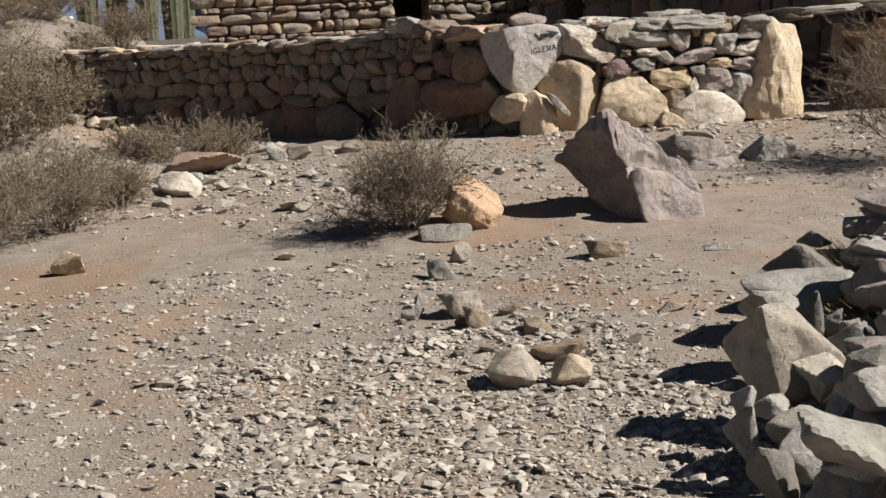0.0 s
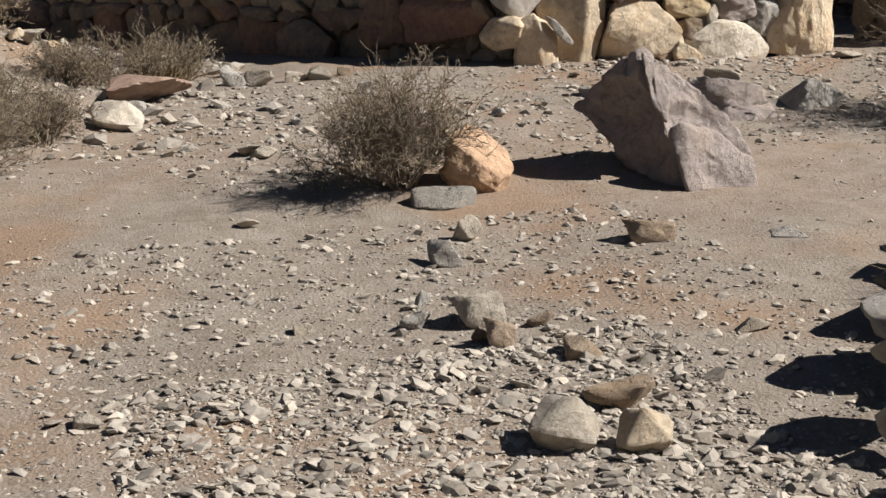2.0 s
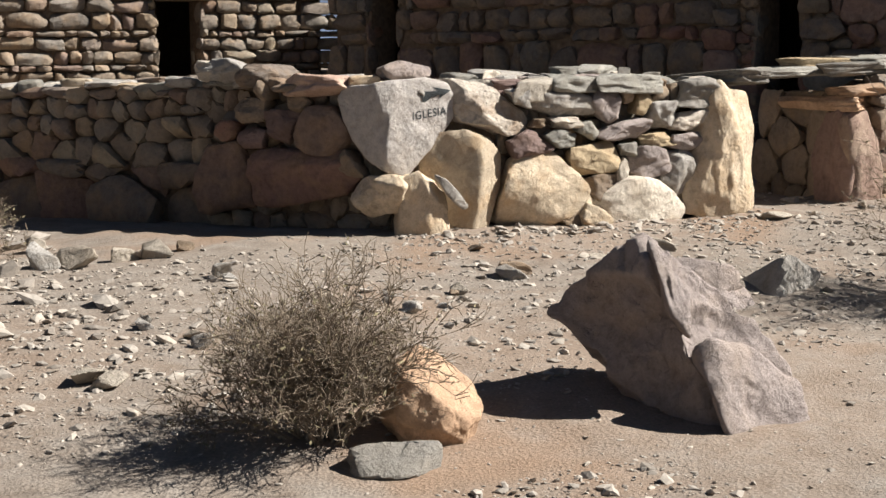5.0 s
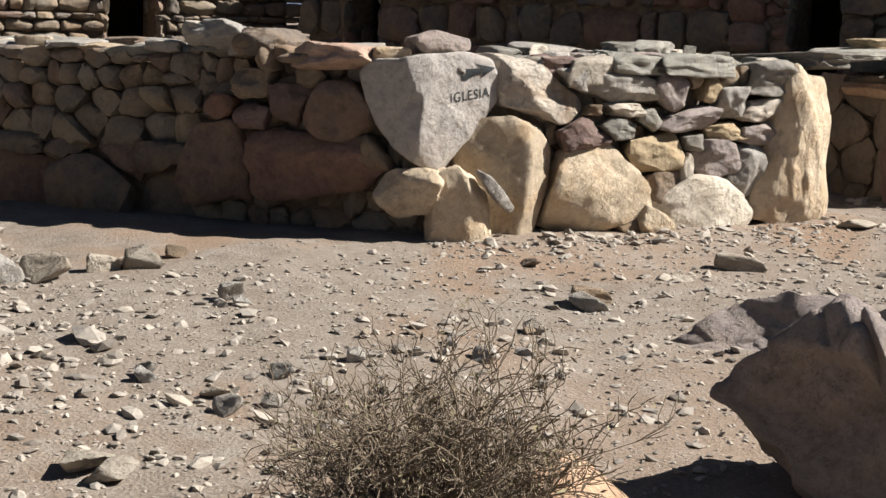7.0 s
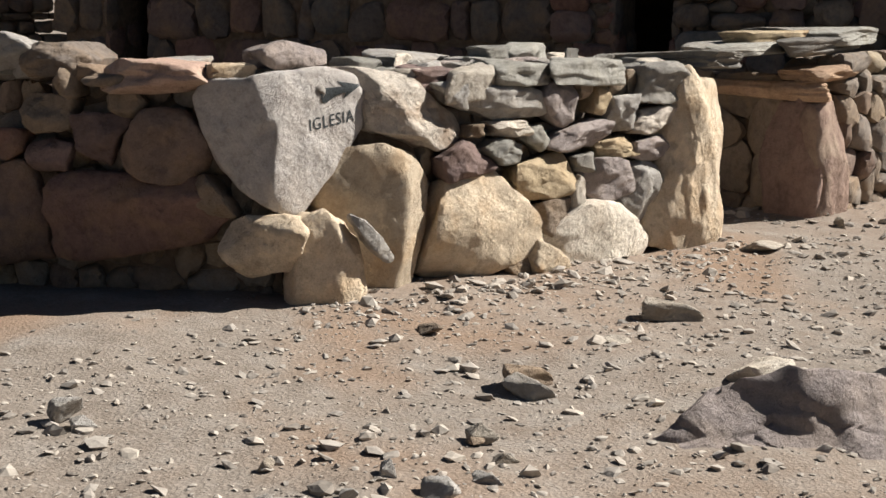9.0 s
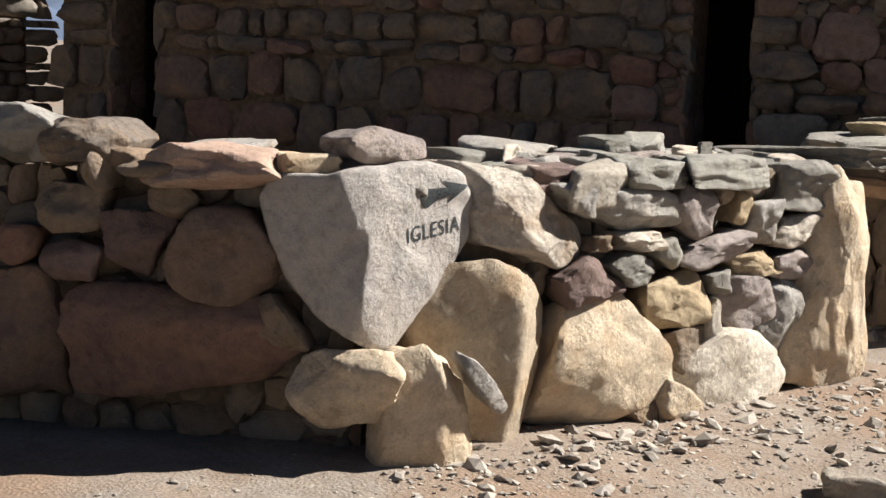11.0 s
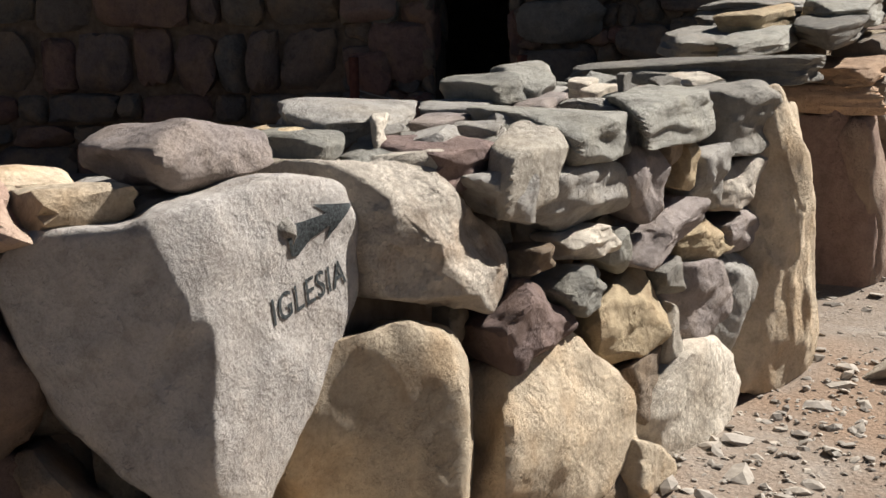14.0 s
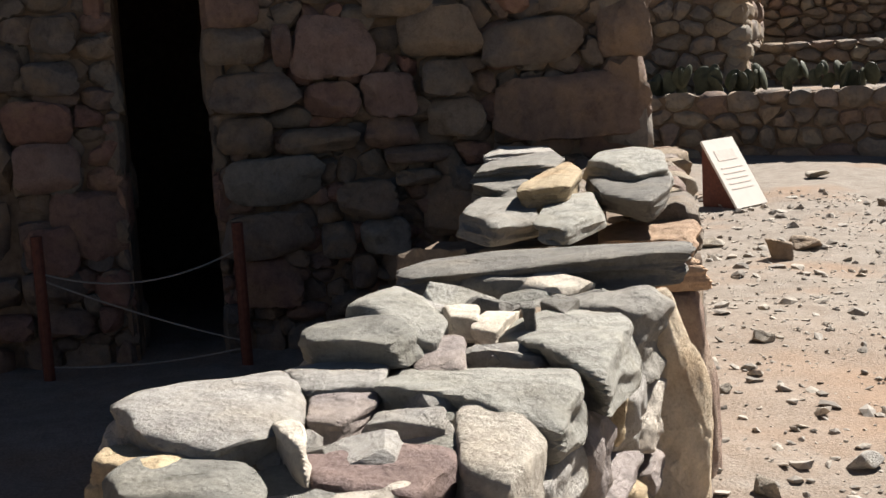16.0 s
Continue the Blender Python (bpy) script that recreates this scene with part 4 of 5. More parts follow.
prism([on_b(B_START, 0.02), on_b(B_LEN + 0.05, 0.02), on_b(B_LEN + 0.05, -3.65), on_b(B_START, -3.65)], B_TOP, B_TOP + 0.15, "roof", UNSEEN_ROOF, main_building)


# squared blocks of the shaded face round the nearer doorway: stone, along, up, width, height
# most stones set a step darker in colour to stand in for shade
UPPER = [("shade_dark", 7.02, 1.454, 0.31, 0.19), ("red", 7.25, 1.437, 0.09, 0.2), ("red", 7.5, 1.424, 0.39, 0.32), ("brown", 8.014, 1.473, 0.39, 0.26), ("shade_dark", 8.481, 1.381, 0.46, 0.23), ("shade_dark", 8.935, 1.429, 0.27, 0.28), ("shade_dark", 7.092, 1.227, 0.43, 0.2), ("shade_dark", 7.472, 1.159, 0.25, 0.17), ("red", 7.76, 1.175, 0.28, 0.21), ("shade_dark", 8.049, 1.241, 0.24, 0.17), ("shade_dark", 8.664, 1.076, 0.79, 0.32), ("shade_dark", 7.042, 1.014, 0.27, 0.18), ("shade_dark", 7.395, 0.972, 0.36, 0.13), ("shade_dark", 7.753, 0.994, 0.26, 0.15), ("brown", 8.067, 1.047, 0.29, 0.2)]
LOWER = [("slate", 7.163, 0.783, 0.52, 0.23), ("shade_dark", 7.136, 0.527, 0.44, 0.22), ("shade_dark", 7.882, 0.877, 0.34, 0.09), ("shade_dark", 7.61, 0.669, 0.29, 0.18), ("slate", 7.697, 0.479, 0.24, 0.18), ("shade_dark", 7.465, 0.475, 0.17, 0.17), ("shade_dark", 7.875, 0.758, 0.22, 0.08), ("shade_dark", 8.078, 0.742, 0.13, 0.14), ("shade_dark", 7.105, 0.29, 0.36, 0.23), ("shade_dark", 6.149, 1.344, 0.25, 0.16), ("red", 6.102, 0.916, 0.31, 0.24), ("shade_dark", 6.07, 1.134, 0.34, 0.21), ("shade_dark", 6.078, 0.514, 0.26, 0.23), ("shade_dark", 6.168, 1.542, 0.22, 0.18)]
block_rng = random.Random(404)
for kind, u, z, w, h in UPPER + LOWER:
    a, b = w / 2, h / 2
    j = lambda: block_rng.uniform(0.86, 1.04)
    face_stone(main_building, kind, (*on_b(u, 0.0), z), BH, 0.3, [(-a * j(), b * 0.55), (-a * 0.7, b * j()), (a * 0.72, b * j()), (a * j(), b * 0.5), (a * j(), -b * 0.55), (a * 0.75, -b * j()), (-a * 0.72, -b * j()), (-a * j(), -b * 0.6)], level=4, rough=0.02, cuts=5, bite=0.06)
rubble(main_building, "shade_dark", on_b(5.95, -0.05), BH, 0.48, 0.0, 1.8, 45, (0.15, 0.1), 0.26, 3)
rubble(main_building, "shade_dark", on_b(6.9, -0.05), BH, 2.1, 0.0, 1.8, 46, (0.15, 0.1), 0.26, 3)
NEAR_BLOCKS = [(kind, u - B_START, z, w, h) for kind, u, z, w, h in UPPER + LOWER]
rubble(main_building, "shade_dark", on_b(B_START), BH, B_LEN - B_START, -0.2, B_TOP, 41, (0.3, 0.23), 0.32, 3, [(a - B_START, b - B_START, t) for a, b, t in DOORS], near=lambda u, z: z < 2.1, jitter=0.08, coursed=True, skip=NEAR_BLOCKS)
rubble(main_building, "masonry", on_b(B_LEN), BH + 90, 3.4, -0.2, B_TOP, 42, (0.36, 0.24), 0.26, 3, near=lambda u, z: u < 0.5)
# door linings and lintels
for a, b, top in DOORS:
    rubble(main_building, "shade_dark", on_b(a, -0.06), BH + 90, 0.44, -0.15, top, 43, (0.3, 0.24), 0.1, 2)
    rubble(main_building, "shade_dark", on_b(b, -0.5), BH - 90, 0.44, -0.15, top, 44, (0.3, 0.24), 0.1, 2)
    face_stone(main_building, "grey", (*on_b((a + b) / 2, 0.03), top + 0.08), BH, 0.4, [(-0.42, 0.08), (0.42, 0.09), (0.44, -0.07), (-0.43, -0.08)])


# ---- sunlit building behind ----
sunlit_building = tagged(new("stone_house"), "sunlit rubble-stone house with a small dark doorway", "house", kind="structure")
S_TOP = 2.85
for x0, x1, z0 in ((-1.55, 1.17, -0.2), (1.17, 1.71, 1.72), (1.71, 3.3, -0.2)):
    prism([(x0, 9.6), (x1, 9.6), (x1, 10.0), (x0, 10.0)], z0, S_TOP, "wall_core", CORE, sunlit_building)
prism([(-1.5, 10.0), (-1.15, 10.0), (-0.3, 13.0), (-0.65, 13.0)], -0.2, S_TOP, "end_wall", CORE, sunlit_building)
# back wall and roof are unseen, added to darken the doorway
prism([(-0.65, 13.0), (3.3, 13.0), (3.3, 13.3), (-0.65, 13.3)], -0.2, S_TOP, "back_wall", CORE, sunlit_building)
prism([(3.0, 10.0), (3.3, 10.0), (3.3, 13.0), (3.0, 13.0)], -0.2, S_TOP, "end_wall", CORE, sunlit_building)
prism([(-1.65, 9.45), (3.4, 9.45), (3.4, 13.4), (-0.7, 13.4)], S_TOP, S_TOP + 0.15, "roof", UNSEEN_ROOF, sunlit_building)
rubble(sunlit_building, "masonry", (-1.64, 9.5), 0, 5.2, -0.2, S_TOP, 51, (0.25, 0.13), 0.26, 3, [(2.81, 3.35, 1.72)], near=lambda u, z: 0.85 < z < 2.3 and u < 4.9, jitter=0.06, coursed=True)
for x, turn in ((1.17, 90), (1.71, -90)):
    rubble(sunlit_building, "masonry", (x, 9.52 if turn > 0 else 9.95), turn, 0.42, -0.15, 1.72, 53, (0.24, 0.18), 0.1, 2)
face_stone(sunlit_building, "cream", (1.46, 9.47, 1.78), 0, 0.36, [(-0.37, 0.06), (0.36, 0.065), (0.38, -0.06), (-0.37, -0.06)], sharp=14)


# ---- boulders by the path ----
def big_boulder():
    body = [(-0.165, 0.08, 0.335), (-0.083, 0.1, 0.305), (0.086, 0.16, 0.246), (0.202, 0.15, 0.135), (0.339, 0.1, 0.0), (0.37, 0.0, -0.02), (0.41, 0.0, -0.2), (0.42, 0.0, -0.37), (0.1, -0.26, -0.46), (-0.106, -0.2, -0.38), (-0.324, 0.08, -0.21), (-0.428, 0.15, -0.074), (-0.447, 0.2, 0.0), (-0.339, 0.15, 0.163), (-0.303, 0.15, 0.217)]
    body += [(-0.136, -0.1, 0.194), (-0.096, -0.17, 0.045), (-0.018, -0.19, -0.069), (0.06, -0.19, -0.26), (0.2, -0.1, -0.48)]
    body += [(0.0, 0.4, 0.15), (0.2, 0.42, -0.05), (-0.2, 0.45, -0.05), (0.0, 0.5, -0.45), (0.28, 0.35, -0.45)]
    block = [(-0.035, -0.23, -0.05), (0.094, -0.22, -0.02), (0.247, -0.1, -0.08), (0.41, -0.1, -0.2), (0.44, -0.18, -0.35), (0.33, -0.26, -0.45), (0.2, -0.35, -0.47), (0.1, -0.38, -0.4), (0.055, -0.34, -0.25), (0.3, 0.1, -0.3), (0.1, 0.1, -0.3), (0.1, 0.0, -0.12)]
    flake = [(-0.15, -0.02, 0.32), (-0.12, -0.13, 0.2), (-0.085, -0.2, 0.05), (-0.02, -0.2, -0.03), (0.0, -0.13, 0.13), (-0.06, -0.04, 0.27), (-0.1, 0.1, 0.1), (0.0, 0.1, 0.0)]
    v, f, base = [], [], 0
    for corners, seed, chips, deep, crack in ((body, 12, 36, 0.09, 0.06), (block, 13, 16, 0.07, 0.04), (flake, 15, 12, 0.07, 0.04)):
        p, q = hull_rock(corners, seed, 6 if base == 0 else 5, 90, 0.02, 8, 0.05, 2.4, chisel=chips, deep=deep, crack=crack, flake=0.9)
        v.append(p)
        f.append(q + base)
        base += len(p)
    v, f = np.concatenate(v), np.concatenate(f)
    ob = mesh_part("boulder", from_arrays("boulder", v, f), STONE["mauve"])
    ob.matrix_basis = pose(-0.62, -3.42, 0.0, 0, 0, -23.7)
    return tagged(ob, "large angular mauve-grey boulder on reddish soil", "rock")


big_boulder()
def orange_rock():
    corners = [(-0.135, 0.0, 0.095), (-0.03, 0.1, 0.155), (0.031, 0.12, 0.135), (0.169, 0.1, 0.014), (0.212, 0.05, -0.067), (0.169, 0.0, -0.164), (0.1, -0.08, -0.22), (-0.057, -0.1, -0.2), (-0.159, -0.03, -0.1)]
    corners += [(-0.075, -0.12, 0.09), (0.048, -0.15, 0.0), (0.152, -0.1, -0.092), (-0.1, -0.15, 0.0), (0.03, -0.16, -0.12), (-0.1, 0.2, 0.0), (0.1, 0.22, 0.0), (0.08, 0.2, -0.2), (-0.08, 0.2, -0.2)]
    v, f = hull_rock(corners, 21, 6, 50, 0.016, 5, 0.03, 3.0, chisel=14, deep=0.06, crack=0.02)
    ob = mesh_part("orange_rock", from_arrays("orange_rock", v, f), STONE["orange"])
    ob.matrix_basis = pose(-1.625, -3.31, -0.17, 0, 0, -23.7)
    return tagged(ob, "blocky orange sandstone rock beside a dry bush", "rock")


orange_rock()


ANGULAR = {}


def angular_variants(kind, count=14):
    """Broken stones: hulls of a few random corners in a unit box."""
    if kind not in ANGULAR:
        ANGULAR[kind] = []
        for i in range(count):
            rs = np.random.RandomState(i * 7 + 5)
            q = rs.normal(size=(9, 3))
            q /= np.abs(q).max(1)[:, None] ** 0.8 * np.linalg.norm(q, axis=1)[:, None] ** 0.2
            q = (q - q.min(0)) / np.ptp(q, axis=0) * 2 - 1
            v, f = hull_rock(q, i + 30, 4, 80, 0.024, 3, 0.06, 2.5, chisel=5, deep=0.05)
            me = from_arrays("broken_stone", v, f)
            me.materials.append(STONE[kind])
            me.polygons.foreach_set("use_smooth", [True] * len(me.polygons))
            me.set_sharp_from_angle(angle=radians(26))
            ANGULAR[kind].append(me)
    return ANGULAR[kind]


def rock_thing(name, kind, place, size, heading, seed, label, group):
    rng = random.Random(seed)
    meshes = angular_variants(kind)
    ob = new(name, rng.choice(meshes))
    ob.matrix_basis = Matrix.LocRotScale(place, Euler((rng.uniform(-0.15, 0.15), rng.uniform(-0.2, 0.2), radians(heading) + rng.uniform(-0.2, 0.2))), (size[0] / 2 * 1.15, size[1] / 2 * 1.15, size[2] / 2 * 1.12))
    return tagged(ob, label, "rock", group)


TONE = {"buff": "dusty buff", "cream": "cream sandstone", "pale": "pale buff", "grey": "grey", "rough": "rough brown-grey", "brown": "brown", "slate": "dark slate", "pink": "pinkish", "green": "greenish", "mauve": "mauve"}


def loose_stone(kind, place, size, heading, seed):
    kind = "buff" if kind == "pale" and seed != 111 else kind
    place = (place[0], place[1], min(place[2], ground_rough(place[0], place[1]) + size[2] * 0.35))
    return rock_thing("stone", kind, place, size, heading, seed, f"angular {TONE[kind]} stone lying loose on the gravel", "loose stones")


def heap_stone(kind, place, size, heading, seed):
    kind = "buff" if kind == "pale" and seed != 128 else kind
    return rock_thing("heap_stone", kind, place, size, heading, seed, f"broken {TONE[kind]} stone in a tumbled dry-stone heap", "tumbled stones")


rng = random.Random(5)
for i in range(130):
    t = rng.random()
    s_ = rng.uniform(0.18, 0.34)
    x, y = 0.0 - 2.1 * t + rng.uniform(0.02, 0.42), -4.95 - 3.3 * t + rng.uniform(-0.35, 0.05)
    z = ground_z(x, y)
    heap_stone(rng.choice(["grey", "green", "grey", "mauve"]), (x, y, z + s_ * 0.12 + rng.choice([0.0, 0.09, 0.18, 0.27, 0.34])), (s_, s_ * 0.8, s_ * rng.uniform(0.3, 0.6)), rng.uniform(0, 180), 200 + i)

# taller row added behind the heap's rim to make its shadow unbroken
for i in range(45):
    t = rng.random()
    s_ = rng.uniform(0.26, 0.4)
    x, y = 0.0 - 2.1 * t + rng.uniform(0.25, 0.5), -4.95 - 3.3 * t + rng.uniform(-0.35, 0.05)
    heap_stone(rng.choice(["grey", "green", "slate", "mauve"]), (x, y, ground_z(x, y) + s_ * 0.2 + rng.uniform(0.16, 0.34)), (s_, s_ * 0.85, s_ * 0.6), rng.uniform(0, 180), 400 + i)

v, f = hull_rock([(-0.17, -1.78, -0.2), (0.1, -2.2, -0.35), (0.45, -2.42, -0.35), (0.12, -1.86, -0.02), (0.34, -2.0, 0.03), (0.62, -2.12, -0.03), (0.3, -1.58, -0.2), (0.7, -1.75, -0.25), (0.85, -2.2, -0.35), (0.0, -1.9, -0.35), (0.5, -1.7, -0.4)], 9, 5, 60, 0.04, 10, 0.06, chisel=18, deep=0.06, crack=0.07)
tagged(mesh_part("flat_rock", from_arrays("flat_rock", v, f), STONE["mauve"]), "flat mauve-grey rock half sunk in soil", "rock", "half-buried rocks")
rock_thing("flat_rock", "grey", (1.05, -2.0, -0.2), (0.5, 0.4, 0.36), -10, 5, "grey rock half sunk in soil under a bush", "half-buried rocks")
rock_thing("flat_rock", "pale", (0.62, -1.65, -0.16), (0.3, 0.24, 0.2), 20, 8, "pale rock half sunk in soil", "half-buried rocks")

# loose stones on the path
loose_stone("pale", (-2.35, -6.257, -0.503), (0.195, 0.156, 0.174), -18.581, 0)
loose_stone("brown", (-2.064, -6.007, -0.498), (0.192, 0.153, 0.108), -20.581, 1)
loose_stone("cream", (-2.145, -6.36, -0.514), (0.158, 0.126, 0.14), -21.116, 2)
loose_stone("pale", (-2.24, -5.146, -0.429), (0.187, 0.15, 0.146), -16.283, 3)
loose_stone("brown", (-2.241, -5.401, -0.456), (0.112, 0.09, 0.115), -16.962, 4)
loose_stone("grey", (-2.369, -4.936, -0.437), (0.081, 0.065, 0.084), -14.662, 5)
loose_stone("grey", (-2.122, -4.442, -0.379), (0.123, 0.099, 0.127), -15.594, 6)
loose_stone("pale", (-1.924, -4.104, -0.347), (0.121, 0.097, 0.127), -16.374, 7)
loose_stone("brown", (-1.225, -4.459, -0.354), (0.212, 0.17, 0.118), -22.496, 8)
loose_stone("grey", (-0.639, -4.642, -0.374), (0.164, 0.131, 0.069), -27.286, 9)
loose_stone("pale", (-1.372, -5.619, -0.458), (0.133, 0.106, 0.067), -25.372, 10)
loose_stone("brown", (-1.996, -5.598, -0.475), (0.133, 0.107, 0.077), -19.8, 11)
loose_stone("pale", (-3.632, -5.576, -0.54), (0.094, 0.075, 0.047), -3.708, 12)
loose_stone("grey", (-2.228, 0.003, -0.05), (0.198, 0.158, 0.169), -8.997, 13)
loose_stone("pale", (-2.058, -0.033, -0.058), (0.197, 0.158, 0.135), -9.877, 14)
loose_stone("pale", (-2.13, 0.735, -0.061), (0.117, 0.094, 0.113), -8.911, 15)
loose_stone("pale", (-2.454, -2.205, -0.25), (0.149, 0.119, 0.07), -9.764, 16)
loose_stone("slate", (-1.843, -3.531, -0.32), (0.28, 0.2, 0.12), -15.766, 17)
loose_stone("rough", (-1.643, 0.068, -0.054), (0.134, 0.107, 0.083), -11.836, 18)
loose_stone("pale", (-1.78, 0.063, -0.059), (0.134, 0.107, 0.083), -11.168, 19)
loose_stone("cream", (-3.97, -3.261, -0.345), (0.191, 0.153, 0.17), -0.164, 20)
loose_stone("brown", (-2.032, -5.263, -0.459), (0.086, 0.069, 0.054), -18.432, 21)
loose_stone("grey", (-2.456, -5.11, -0.458), (0.099, 0.079, 0.068), -14.283, 22)
loose_stone("pale", (0.064, -2.921, -0.25), (0.136, 0.109, 0.067), -26.26, 23)
loose_stone("brown", (-2.287, -5.339, -0.468), (0.06, 0.048, 0.066), -16.375, 24)
loose_stone("pale", (-2.784, -3.604, -0.365), (0.09, 0.072, 0.056), -9.103, 25)
loose_stone("grey", (-3.915, -5.692, -0.561), (0.055, 0.044, 0.036), -0.809, 26)
loose_stone("pale", (-2.844, -5.013, -0.471), (0.062, 0.05, 0.046), -10.606, 27)
loose_stone("pale", (-1.589, 0.029, -0.041), (0.179, 0.143, 0.125), -16.703, 40)
loose_stone("grey", (-1.463, -0.668, -0.094), (0.102, 0.082, 0.097), -19.33, 41)
loose_stone("brown", (-0.056, -1.195, -0.121), (0.154, 0.123, 0.083), -31.465, 42)
loose_stone("brown", (-0.55, -1.518, -0.152), (0.091, 0.073, 0.057), -29.279, 43)
loose_stone("pale", (-2.492, -2.152, -0.246), (0.148, 0.118, 0.074), -14.129, 44)
loose_stone("grey", (-2.091, -1.457, -0.183), (0.084, 0.067, 0.066), -16.203, 45)
loose_stone("grey", (-1.964, -1.879, -0.204), (0.091, 0.073, 0.08), -18.61, 46)
loose_stone("pale", (2.434, -0.266, -0.064), (0.219, 0.175, 0.056), -41.527, 47)
loose_stone("brown", (-1.404, 0.173, -0.051), (0.092, 0.074, 0.068), -17.703, 48)
loose_stone("grey", (-0.093, -1.246, -0.12), (0.17, 0.136, 0.094), -42.516, 60)
loose_stone("pale", (-0.542, -1.51, -0.144), (0.091, 0.073, 0.076), -40.582, 61)
loose_stone("pale", (-0.616, -1.683, -0.166), (0.088, 0.07, 0.048), -41.315, 62)
loose_stone("grey", (-0.96, -1.585, -0.149), (0.051, 0.041, 0.075), -36.908, 63)
loose_stone("grey", (-1.338, -1.557, -0.164), (0.074, 0.059, 0.063), -32.332, 64)
loose_stone("grey", (-1.147, -1.645, -0.167), (0.049, 0.04, 0.051), -35.298, 65)
loose_stone("slate", (-1.668, -1.626, -0.179), (0.085, 0.068, 0.068), -28.645, 66)
loose_stone("slate", (-2.089, -1.425, -0.179), (0.07, 0.056, 0.068), -21.565, 67)
loose_stone("pale", (-1.939, -1.712, -0.203), (0.118, 0.094, 0.049), -25.497, 68)
loose_stone("pale", (1.048, -0.885, -0.098), (0.215, 0.172, 0.084), -48.155, 69)
loose_stone("brown", (0.074, -0.532, -0.086), (0.101, 0.081, 0.042), -38.864, 70)
loose_stone("pale", (0.567, -0.999, -0.12), (0.134, 0.107, 0.042), -45.761, 71)
loose_stone("grey", (-0.931, -1.764, -0.166), (0.108, 0.086, 0.067), -38.746, 72)
loose_stone("pale", (-1.409, -1.899, -0.195), (0.053, 0.043, 0.05), -34.237, 73)
loose_stone("slate", (-1.816, -1.887, -0.206), (0.072, 0.058, 0.059), -28.59, 74)
loose_stone("grey", (-1.446, -0.732, -0.113), (0.075, 0.06, 0.052), -25.778, 75)
loose_stone("pale", (-1.194, -1.319, -0.15), (0.052, 0.042, 0.038), -32.252, 76)
loose_stone("grey", (-0.738, -1.753, -0.175), (0.094, 0.075, 0.038), -40.704, 77)
loose_stone("brown", (8.323, 0.194, -0.005), (0.17, 0.136, 0.158), -85.911, 90)
loose_stone("brown", (8.757, 0.042, -0.027), (0.205, 0.164, 0.095), -86.955, 91)
loose_stone("pale", (13.074, 0.134, -0.03), (0.224, 0.179, 0.086), -87.506, 92)
loose_stone("pale", (8.888, 0.689, -0.036), (0.161, 0.128, 0.071), -83.378, 93)
loose_stone("pale", (5.552, 0.071, -0.039), (0.095, 0.076, 0.06), -85.294, 94)
loose_stone("pale", (3.359, -0.118, -0.047), (0.086, 0.068, 0.063), -85.383, 95)
loose_stone("grey", (3.712, -0.408, -0.066), (0.122, 0.097, 0.067), -89.045, 96)
loose_stone("brown", (11.167, -0.441, -0.066), (0.088, 0.07, 0.075), -89.763, 97)
loose_stone("pale", (4.549, 0.157, -0.044), (0.071, 0.057, 0.047), -83.65, 98)
loose_stone("grey", (10.622, 1.195, -0.042), (0.118, 0.094, 0.052), -81.936, 99)
# pinkish stones at the foot of the bank
loose_stone("pink", (-2.832, -0.436, -0.088), (0.518, 0.415, 0.237), -6.186, 110)
loose_stone("pale", (-3.118, -1.137, -0.154), (0.285, 0.228, 0.202), -4.993, 111)
# heap
heap_stone("slate", (-0.758, -5.757, -0.3), (0.386, 0.309, 0.188), 33, 120)
heap_stone("grey", (-1.029, -6.17, -0.311), (0.43, 0.344, 0.157), 36, 121)
heap_stone("green", (-0.458, -5.288, -0.266), (0.184, 0.147, 0.091), 40, 122)
heap_stone("pale", (-0.07, -5.117, -0.263), (0.235, 0.188, 0.11), 43, 123)
heap_stone("grey", (-0.464, -5.713, -0.277), (0.225, 0.18, 0.161), 47, 124)
heap_stone("green", (-1.393, -6.545, -0.309), (0.284, 0.227, 0.155), 35, 125)
heap_stone("slate", (-1.314, -6.768, -0.302), (0.164, 0.131, 0.193), 39, 126)
heap_stone("pale", (-1.62, -7.12, -0.35), (0.37, 0.31, 0.35), 82, 127)
heap_stone("pale", (-1.579, -7.303, -0.381), (0.223, 0.179, 0.175), 46, 128)
heap_stone("grey", (-1.902, -7.358, -0.418), (0.109, 0.087, 0.107), 34, 129)
heap_stone("grey", (-1.857, -7.469, -0.423), (0.185, 0.148, 0.096), 38, 130)
heap_stone("grey", (-1.67, -7.558, -0.412), (0.199, 0.159, 0.131), 41, 131)
heap_stone("slate", (-1.338, -6.983, -0.305), (0.079, 0.063, 0.124), 45, 132)
heap_stone("grey", (-1.88, -7.637, -0.435), (0.167, 0.134, 0.123), 33, 133)
heap_stone("grey", (-0.835, -6.367, -0.304), (0.205, 0.164, 0.143), 37, 134)
heap_stone("slate", (-1.321, -7.122, -0.324), (0.193, 0.155, 0.142), 40, 135)
heap_stone("grey", (-2.02, -7.583, -0.442), (0.15, 0.12, 0.174), 44, 136)
heap_stone("grey", (-1.95, -7.893, -0.445), (0.189, 0.151, 0.149), 47, 137)
heap_stone("slate", (-2.16, -7.981, -0.459), (0.166, 0.133, 0.158), 36, 138)
heap_stone("grey", (-1.733, -7.904, -0.429), (0.226, 0.181, 0.203), 39, 139)
heap_stone("green", (-1.403, -7.455, -0.374), (0.218, 0.174, 0.191), 43, 140)
